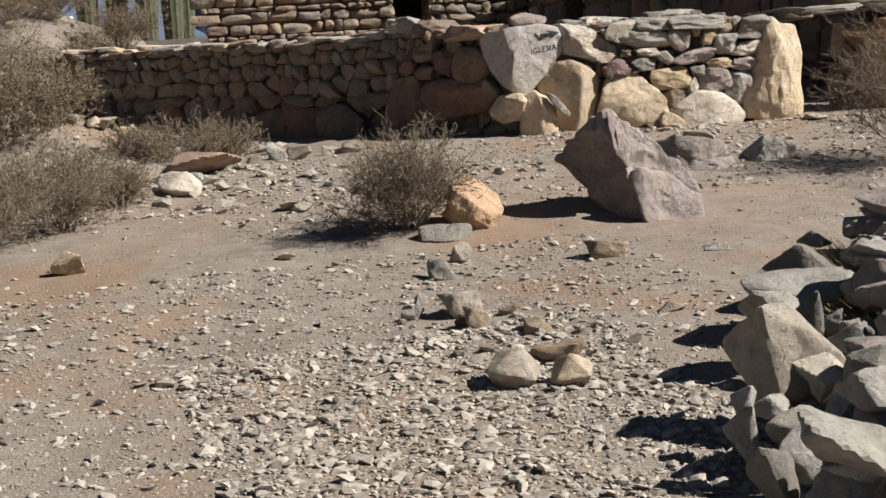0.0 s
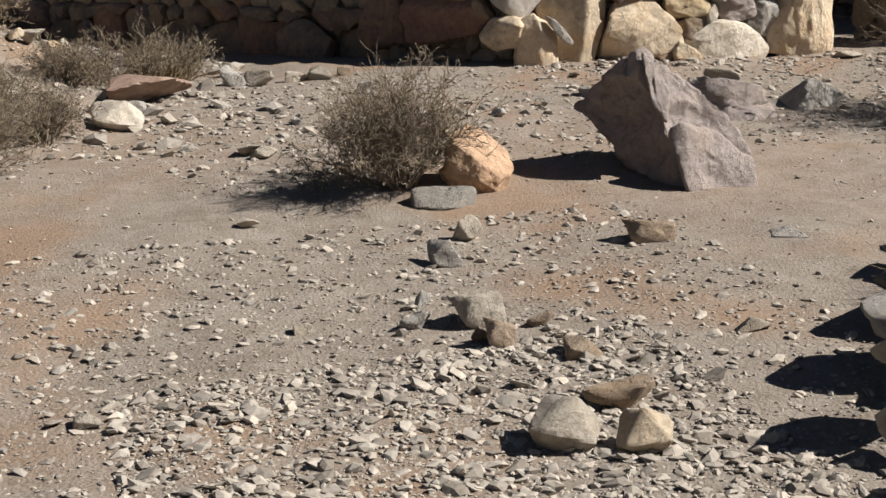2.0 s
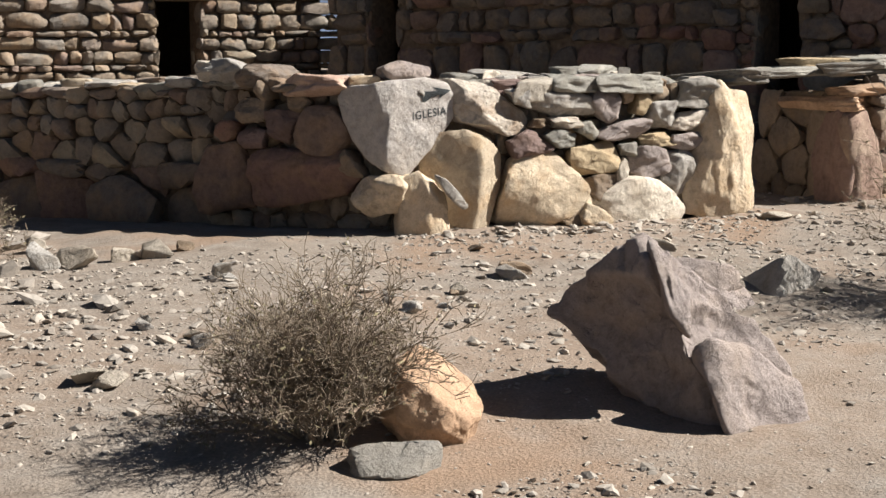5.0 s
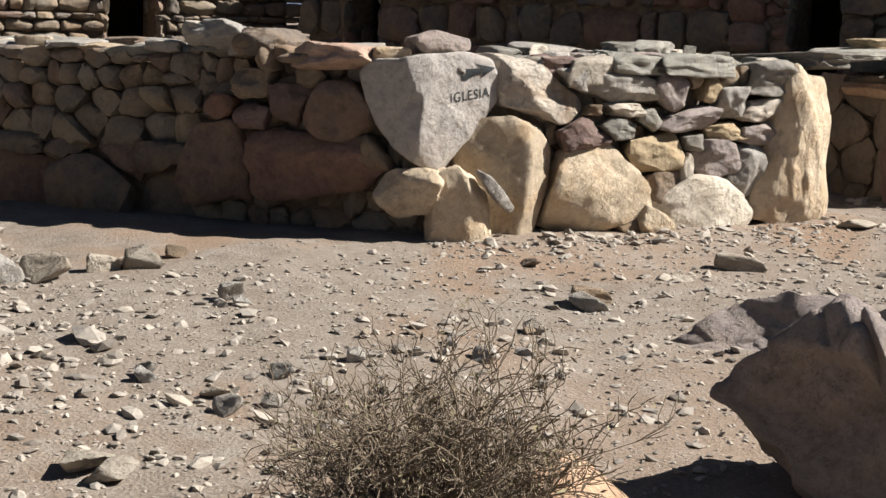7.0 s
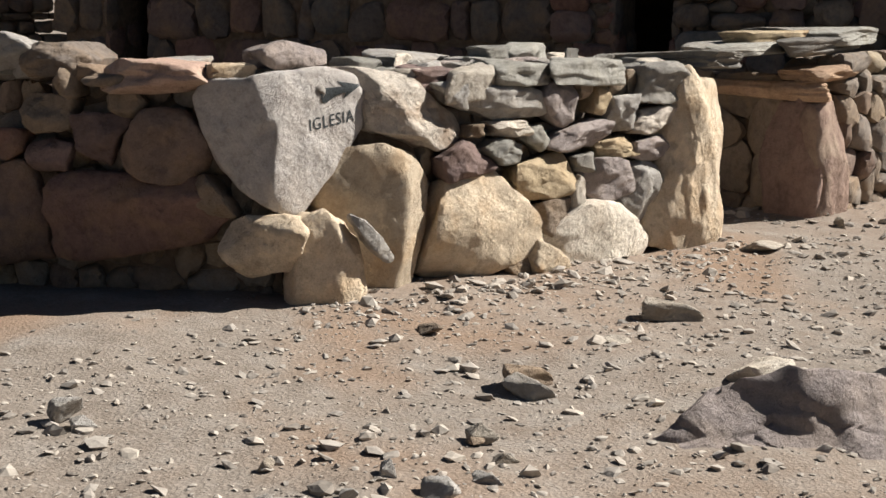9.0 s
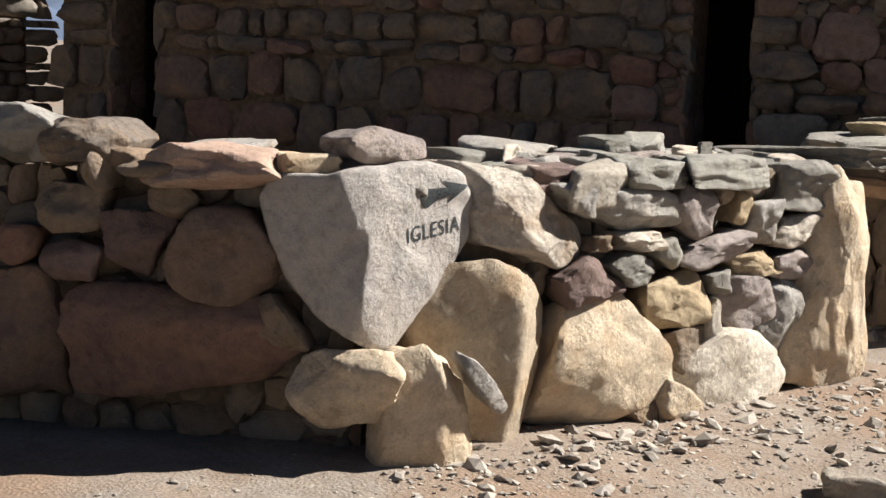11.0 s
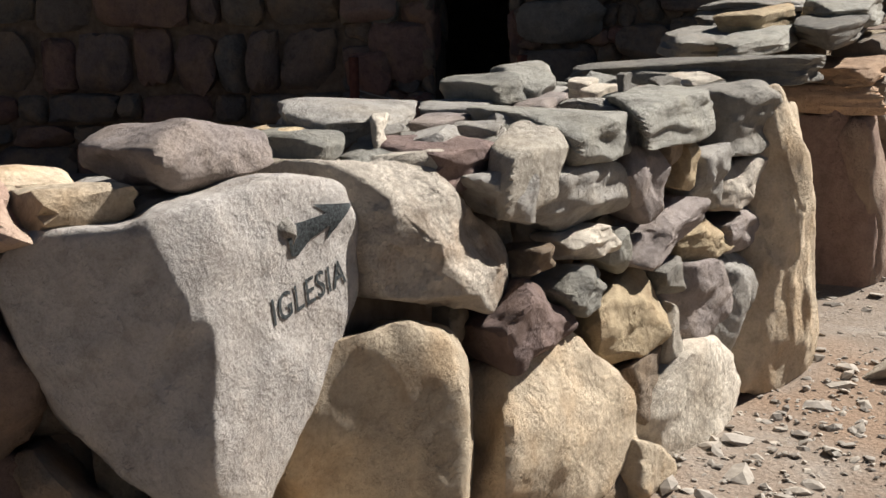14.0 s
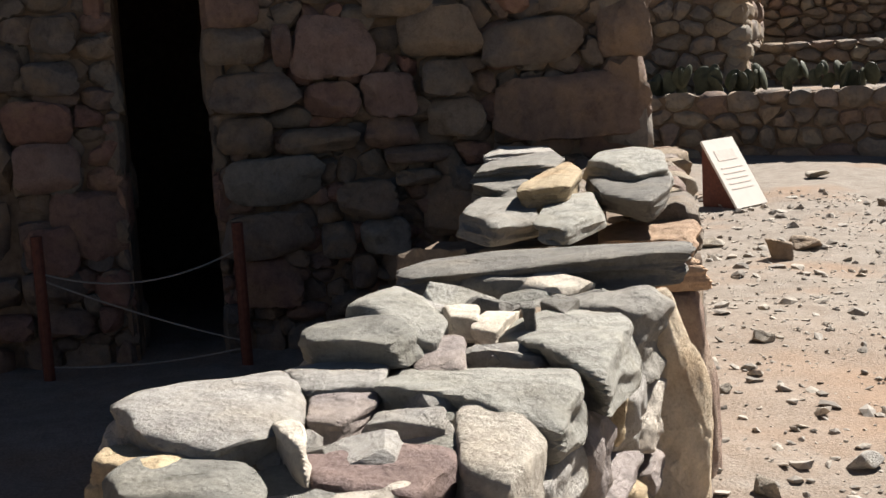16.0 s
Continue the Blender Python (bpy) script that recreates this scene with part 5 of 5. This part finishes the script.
heap_stone("grey", (-0.1, -5.498, -0.258), (0.217, 0.173, 0.171), 46, 141)
heap_stone("grey", (-0.379, -6.249, -0.293), (0.241, 0.193, 0.203), 35, 142)
heap_stone("grey", (-2.093, -8.268, -0.463), (0.229, 0.183, 0.166), 38, 143)



# ---- plants ----
def tubes(segs, sides=3):
    """One mesh of thin tapered sticks, from rows of (start, end, radius, radius)."""
    vs, fs = [], []
    for a, b, r0, r1 in segs:
        d = (b - a)
        if d.length < 1e-6:
            continue
        q = d.to_track_quat("Z", "Y")
        base = len(vs)
        for p, r in ((a, r0), (b, r1)):
            for k in range(sides):
                an = 2 * math.pi * k / sides
                vs.append(p + q @ Vector((math.cos(an) * r, math.sin(an) * r, 0)))
        for k in range(sides):
            k2 = (k + 1) % sides
            fs.append((base + k, base + k2, base + sides + k2, base + sides + k))
    return [tuple(v) for v in vs], fs


def bush(label, place, radius, height, seed, stems=22, twigs=7, leaves=600, thin=1.0, leaf=LEAF, leaf_size=0.011, bend=0.6):
    """A dry thorny bush: stems from one root, twigs that fork twice, and tiny leaves."""
    rng = random.Random(seed)
    ob = tagged(new("bush"), label, "bush")
    ob.location = place
    segs, fine, tips = [], [], []

    def grow(p, d, length, r, depth, out):
        steps = 4 if depth == 0 else 3
        for s in range(steps):
            d = (d + Vector((rng.uniform(-1, 1), rng.uniform(-1, 1), rng.uniform(-0.7, 0.9))) * 0.22 * bend).normalized()
            q = p + d * length / steps
            r2 = r * 0.78
            out.append((p, q, r, r2))
            if depth < 2 and s > 0:
                for _ in range(twigs if depth == 0 else 3):
                    dd = (d + Vector((rng.uniform(-1, 1), rng.uniform(-1, 1), rng.uniform(-0.8, 0.9))) * 1.0).normalized()
                    grow(q, dd, length * rng.uniform(0.25, 0.5), r2 * 0.6, depth + 1, fine)
            p, r = q, r2
            if depth > 0:
                tips.append(p)

    for i in range(stems):
        a = rng.uniform(0, 2 * math.pi)
        lean = rng.uniform(0.1, 1.25)
        d = Vector((math.cos(a) * math.sin(lean), math.sin(a) * math.sin(lean), math.cos(lean) + 0.1)).normalized()
        ln = rng.uniform(0.6, 1.0) * (radius * math.sin(lean) + height * max(math.cos(lean), 0.2))
        grow(Vector((rng.uniform(-0.06, 0.06), rng.uniform(-0.06, 0.06), -0.03)), d, ln, 0.006 * thin, 0, segs)
    v, f = tubes(segs, 5)
    mesh_part("branchwork", from_arrays("branchwork", v, f), TWIG, ob)
    v, f = tubes([(a, b, max(r0, 0.0016 * thin), max(r1, 0.0012 * thin)) for a, b, r0, r1 in fine])
    mesh_part("brushwood", from_arrays("brushwood", v, f), TWIG, ob)
    vs, fs = [], []
    for _ in range(leaves):
        p = rng.choice(tips)
        p = p + Vector((rng.uniform(-1, 1), rng.uniform(-1, 1), rng.uniform(-1, 1))) * 0.02
        u = Vector((rng.uniform(-1, 1), rng.uniform(-1, 1), rng.uniform(-1, 1))).normalized()
        w = u.cross(Vector((rng.uniform(-1, 1), rng.uniform(-1, 1), rng.uniform(-1, 1)))).normalized()
        s = leaf_size * rng.uniform(0.5, 1.3)
        b = len(vs)
        vs += [tuple(p - u * s), tuple(p + w * s * 0.35), tuple(p + u * s), tuple(p - w * s * 0.35)]
        fs.append((b, b + 1, b + 2, b + 3))
    mesh_part("foliage", from_arrays("foliage", vs, fs), leaf, ob, smooth=False)
    return ob


def tuft(label, place, radius, height, seed, count=700, mat=STRAW):
    """A clump of dry grass blades."""
    rng = random.Random(seed)
    vs, fs = [], []
    for _ in range(count):
        a, q = rng.uniform(0, 6.283), rng.random() ** 0.6 * radius
        p = Vector((math.cos(a) * q, math.sin(a) * q, -0.02))
        d = Vector((math.cos(a) * rng.uniform(0, 1.1) + rng.uniform(-0.5, 0.5), math.sin(a) * rng.uniform(0, 1.1) + rng.uniform(-0.5, 0.5), 1.0)).normalized()
        ln = height * rng.uniform(0.4, 1.1)
        side = d.cross(Vector((rng.uniform(-1, 1), rng.uniform(-1, 1), 0.1))).normalized() * 0.0025
        m = p + d * ln * 0.55
        e = m + (d + Vector((math.cos(a), math.sin(a), -0.4)) * 0.6).normalized() * ln * 0.45
        b = len(vs)
        vs += [tuple(p - side), tuple(p + side), tuple(m + side), tuple(m - side), tuple(e)]
        fs += [(b, b + 1, b + 2, b + 3), (b + 3, b + 2, b + 4)]
    ob = mesh_part("grass_clump", from_arrays("grass_clump", vs, fs), mat, smooth=False)
    ob.location = place
    return tagged(ob, label, "grass")


def on_ground(x, y, up=0.0):
    return (x, y, ground_rough(x, y) + up)


bush("dry thorny bush with sparse tiny leaves on the gravel", on_ground(-1.97, -3.2), 0.4, 0.38, 1, 50, 6, 2200, bend=2.6)
bush("dry bush casting dappled shade over half-sunk rocks", on_ground(1.95, -2.55), 0.6, 0.75, 2, 34, 6, 3500, bend=1.6)
for i, (x, y, r, h) in enumerate(((-4.4, -0.3, 0.5, 0.75), (-3.95, 0.15, 0.4, 0.5), (-4.9, 0.4, 0.75, 0.95), (-4.5, 0.9, 0.6, 0.8), (-5.4, 1.4, 0.8, 1.0), (-4.5, 5.8, 0.7, 0.5), (-3.5, 6.7, 0.6, 0.5), (-2.9, 8.0, 0.6, 0.5), (-4.3, 8.2, 0.6, 0.5), (-3.7, 8.8, 0.5, 0.45), (-5.0, 8.5, 0.7, 0.6))):
    bush("straw-brown dry bush on a stony bank", on_ground(x, y), r, h * 0.62, 10 + i, 36, 5, 3500, 1.0, STRAW, 0.016, 1.8)
for i, (x, y, r, h) in enumerate(((-3.95, -1.95, 0.34, 0.36), (-3.6, -1.45, 0.32, 0.3), (-4.3, -1.6, 0.45, 0.42), (-4.5, -2.3, 0.4, 0.36), (-3.85, -1.1, 0.35, 0.3), (-3.1, 0.05, 0.28, 0.22), (-2.75, 0.45, 0.34, 0.24), (-2.45, 0.75, 0.26, 0.22), (-3.35, -0.25, 0.25, 0.2))):
    bush("low grey-brown thorny bush at the foot of a bank", on_ground(x, y), r, h * 0.7, 30 + i, 26, 5, 700, 1.0, LEAF, 0.012, 2.4)
for i, (kind, x, y, w) in enumerate((("cream", -3.62, 0.3, 0.14), ("buff", -3.5, 0.35, 0.17), ("pale", -3.32, 0.42, 0.2), ("cream", -3.38, 0.26, 0.15), ("grey", -3.05, 0.5, 0.34), ("buff", -3.8, 0.3, 0.14))):
    rock_thing("stone", kind, on_ground(x, y, 0.06), (w, w * 0.8, w * 0.65), 20 + 31 * i, 300 + i, "broken stone in a row along a bank", "bank stones")
for i, (x, y, r, h) in enumerate(((-2.75, 0.5, 0.3, 0.22), (-0.55, -6.1, 0.3, 0.35), (-0.35, -5.6, 0.3, 0.3), (-0.9, -6.9, 0.3, 0.4))):
    tuft("tuft of dry straw-coloured grass among stones", on_ground(x, y), r, h, 60 + i)


# stones on the bank
rng = random.Random(77)
for i in range(44):
    x, y = (rng.uniform(-4.2, -2.3), rng.uniform(-1.2, 2.2)) if i < 26 else (rng.uniform(-5.2, -3.2), rng.uniform(6.6, 9.2))
    s = rng.uniform(0.06, 0.2)
    if x > -2.9 and y < 0.2:
        continue
    rock_thing("stone", rng.choice(["grey", "pale", "cream", "brown"]), on_ground(x, y, s * 0.2), (s, s * 0.8, s * 0.6), rng.uniform(0, 180), i, "broken stone on a bushy bank", "bank stones")


# tall columnar cacti beyond the enclosure
def column(r, path, ribs=12):
    vs, fs = [], []
    per = ribs * 2
    for i, (p, k) in enumerate(path):
        for j in range(per):
            a = 2 * math.pi * j / per
            q = r * k * (1.0 if j % 2 else 0.9)
            vs.append((p[0] + math.cos(a) * q, p[1] + math.sin(a) * q, p[2]))
    for i in range(len(path) - 1):
        for j in range(per):
            fs.append((i * per + j, i * per + (j + 1) % per, (i + 1) * per + (j + 1) % per, (i + 1) * per + j))
    fs.append(tuple((len(path) - 1) * per + j for j in range(per)))
    return vs, fs


def columnar_cactus(x, y, z, height, seed, arms=2):
    rng = random.Random(seed)
    ob = tagged(new("columnar_cactus"), "tall ribbed columnar cactus with upright arms", "cactus", "tall cacti")
    ob.location = (x, y, z)
    trunk = [((0, 0, height * t), 0.8 + 0.4 * math.sin(math.pi * min(t + 0.15, 1)) if t < 0.97 else 0.45) for t in np.linspace(0, 1, 9)]
    v, f = column(0.19, trunk)
    mesh_part("trunk", from_arrays("trunk", v, f), CACTUS, ob)
    for k in range(arms):
        a = rng.uniform(0, 6.28)
        z0 = height * rng.uniform(0.12, 0.4)
        reach = rng.uniform(0.35, 0.6)
        pts = []
        for t in np.linspace(0, 1, 9):
            out = reach * min(1, t * 2.2)
            pts.append(((math.cos(a) * out, math.sin(a) * out, z0 + max(0, t - 0.18) * height * 0.75), 1.0 if t < 0.97 else 0.5))
        v, f = column(0.15, pts)
        mesh_part("arm", from_arrays("arm", v, f), CACTUS, ob)
    return ob


for i, (x, y, h, n) in enumerate(((-2.9, 18.6, 3.2, 2), (-2.3, 18.9, 3.6, 1), (-1.75, 18.3, 3.4, 2), (-1.2, 18.8, 3.5, 2), (-4.1, 19.5, 3.3, 1), (-0.9, 19.4, 3.0, 1))):
    columnar_cactus(x, y, 0.9, h, i, n)
prism([(-9, 15.5), (0.5, 15.5), (0.5, 24), (-9, 24)], -0.4, 1.0, "terrace", SOIL)["kind"] = "structure"


# ---- yard: cord barrier at the doorway ----
barrier = tagged(new("cord_barrier"), "two rust-red posts with slack pale cords across a doorway", "barrier")
pa, pb = on_b(6.05, 0.22), on_b(6.98, 0.22)
for q in (pa, pb):
    bm = bmesh.new()
    bmesh.ops.create_cone(bm, cap_ends=True, segments=10, radius1=0.028, radius2=0.028, depth=0.75, matrix=Matrix.Translation((q[0], q[1], 0.25)))
    part("post", bm, RUST, barrier)
for za, zb, sag in ((0.45, 0.5, 0.1), (0.42, 0.05, 0.02), (-0.0, 0.02, 0.03)):
    pts = []
    for k in range(13):
        t = k / 12
        pts.append(Vector((pa[0] + (pb[0] - pa[0]) * t, pa[1] + (pb[1] - pa[1]) * t, za + (zb - za) * t - sag * 4 * t * (1 - t))))
    v, f = tubes([(a, b, 0.0045, 0.0045) for a, b in zip(pts, pts[1:])], 5)
    mesh_part("cord", from_arrays("cord", v, f), ROPE, barrier)


# ---- information board on the far ground ----
def info_board():
    ob = tagged(new("information_board"), "slanted information board with pale panel on dark base", "sign")
    gz = ground_z(11.3, 0.85) - 0.02
    ob.matrix_basis = pose(11.25, 0.8, gz, 0, 0, -28)
    bm = bmesh.new()
    prof = [(0.14, 0.0), (-0.2, 0.0), (0.14, 0.55)]
    side = [[bm.verts.new((x, y, z)) for y, z in prof] for x in (-0.2, 0.2)]
    bm.faces.new(side[0])
    bm.faces.new(side[1][::-1])
    for i in range(3):
        bm.faces.new((side[0][i], side[0][(i + 1) % 3], side[1][(i + 1) % 3], side[1][i]))
    bmesh.ops.recalc_face_normals(bm, faces=bm.faces)
    part("base", bm, RUST, ob, smooth=False)
    slope = math.degrees(math.atan2(0.55, 0.34))

    def plate(name, w, h, t, mat, dz, off=0.0):
        bm = bmesh.new()
        bmesh.ops.create_cube(bm, size=1, matrix=Matrix.Diagonal((w, h, t, 1)))
        o = part(name, bm, mat, ob, smooth=False)
        o.matrix_basis = pose(0, -0.035, 0.285, slope, 0, 0) @ Matrix.Translation((0, off, dz))

    plate("panel", 0.46, 0.66, 0.02, PANEL, 0.012)
    plate("print_block", 0.28, 0.1, 0.003, PRINT, 0.0235, 0.17)
    for k in range(5):
        plate("print_line", 0.32, 0.012, 0.003, PRINT, 0.0235, 0.05 - k * 0.05)
    return ob


info_board()

# ---- terraces and hill beyond ----
terrace_low = tagged(prism([(15.3, -9), (15.8, -9), (15.8, 6), (15.3, 6)], -0.4, 0.55, "terrace_wall", CORE), "low terrace wall of rubble in shade", "wall", kind="structure")
rubble(terrace_low, "masonry", (15.22, 6.0), -90, 15, -0.25, 0.6, 81, (0.32, 0.19), 0.3, 2, near=lambda u, z: 3 < u < 9)
prism([(15.7, -9), (18.2, -9), (18.2, 6), (15.7, 6)], -0.4, 0.5, "terrace_soil", SOIL)["kind"] = "structure"
terrace_mid = tagged(prism([(18.1, -9), (18.5, -9), (18.5, 6), (18.1, 6)], -0.2, 1.0, "terrace_wall", CORE), "middle terrace wall of rubble in shade", "wall", kind="structure")
rubble(terrace_mid, "masonry", (18.0, 6.0), -90, 15, 0.45, 1.05, 82, (0.28, 0.16), 0.3, 2, near=lambda u, z: 3 < u < 9)
prism([(18.4, -9), (20.2, -9), (20.2, 6), (18.4, 6)], -0.4, 0.98, "terrace_soil", SOIL)["kind"] = "structure"
terrace_top = tagged(prism([(20.1, -9), (20.5, -9), (20.5, 6), (20.1, 6)], 0.5, 1.65, "terrace_wall", CORE), "upper terrace wall of rubble in shade", "wall", kind="structure")
rubble(terrace_top, "masonry", (20.0, 6.0), -90, 15, 0.9, 1.7, 83, (0.28, 0.16), 0.3, 2, near=lambda u, z: 3 < u < 9)
far_house = tagged(prism([(17.2, 1.2), (19.5, 1.2), (19.5, 6), (17.2, 6)], -0.2, 3.0, "far_house", CORE), "rubble-stone house beyond the terrace", "house", kind="structure")
rubble(far_house, "masonry", (17.1, 6.0), -90, 4.85, 0.4, 3.0, 84, (0.28, 0.17), 0.3, 2)
rubble(far_house, "masonry", (17.1, 1.12), 0, 2.4, 0.4, 3.0, 85, (0.32, 0.22), 0.3, 2)


def pad_cactus(place, seed):
    rng = random.Random(seed)
    ob = tagged(new("pad_cactus"), "low prickly pad cactus on a terrace wall", "cactus", "pad cacti")
    ob.location = place
    for k in range(rng.randint(4, 7)):
        d, f = ball(2)
        r = rng.uniform(0.07, 0.12)
        p = d * (r, r * 0.3, r * 1.25)
        o = mesh_part("pad", from_arrays("pad", p, f), CACTUS, ob)
        o.matrix_basis = pose(rng.uniform(-0.1, 0.1), rng.uniform(-0.25, 0.25), 0.1 + rng.uniform(0, 0.18), rng.uniform(-25, 25), rng.uniform(-25, 25), rng.uniform(0, 180))
    return ob


for i in range(9):
    pad_cactus((15.75, 1.1 - i * 0.02 + (i - 4) * 0.33, 0.52), i)


def ridge(name, mat, x0, x1, y, heights, depth, label, turn=0.0):
    """A far slope: a strip that rises away from the place."""
    n, m = 90, 14
    vs = []
    for j in range(m):
        for i in range(n):
            x = x0 + (x1 - x0) * i / (n - 1)
            k = j / (m - 1)
            top = heights * (0.65 + 0.5 * noise.fractal(Vector((x * 2.2 / heights, 7.7, turn)), 1.0, 2.0, 5))
            vs.append((x, y + depth * k, -1 + top * k * k * (3 - 2 * k) + 0.05 * heights * k * noise.fractal(Vector((x * 6 / heights, k * 9, 2.0)), 1.0, 2.0, 4)))
    fs = [(j * n + i, j * n + i + 1, (j + 1) * n + i + 1, (j + 1) * n + i) for j in range(m - 1) for i in range(n - 1)]
    ob = mesh_part(name, from_arrays(name, vs, fs), mat)
    ob.matrix_basis = pose(0, 0, 0, 0, 0, turn)
    return tagged(ob, label, "hill", kind="structure")


ridge("hillside", HILL, -60, 60, 24, 22, 60, "dry grassy hillside behind the terraces", -90)
# far range, its haze painted by the bluish material
ridge("far_mountain", HAZE_MOUNTAIN, -900, 900, 500, 45, 300, "far mountain range with blue haze in its colour")

gravel("gravel", "broken grey and buff gravel strewn over the path", [(-6, 3.2, -11, 0.3, 15000, 0.0085), (-4.6, -1.0, -9.5, -3.8, 20000, 0.0105), (-3.6, -1.7, -8.5, -5.4, 17000, 0.013), (-3.0, 3.0, -3, -0.1, 8000, 0.013), (3.0, 12, -3, 1.5, 5000, 0.02), (-4.5, -2, -2, 2, 1500, 0.03), (-0.2, 2.5, -0.35, 0.0, 500, 0.018)], 4)
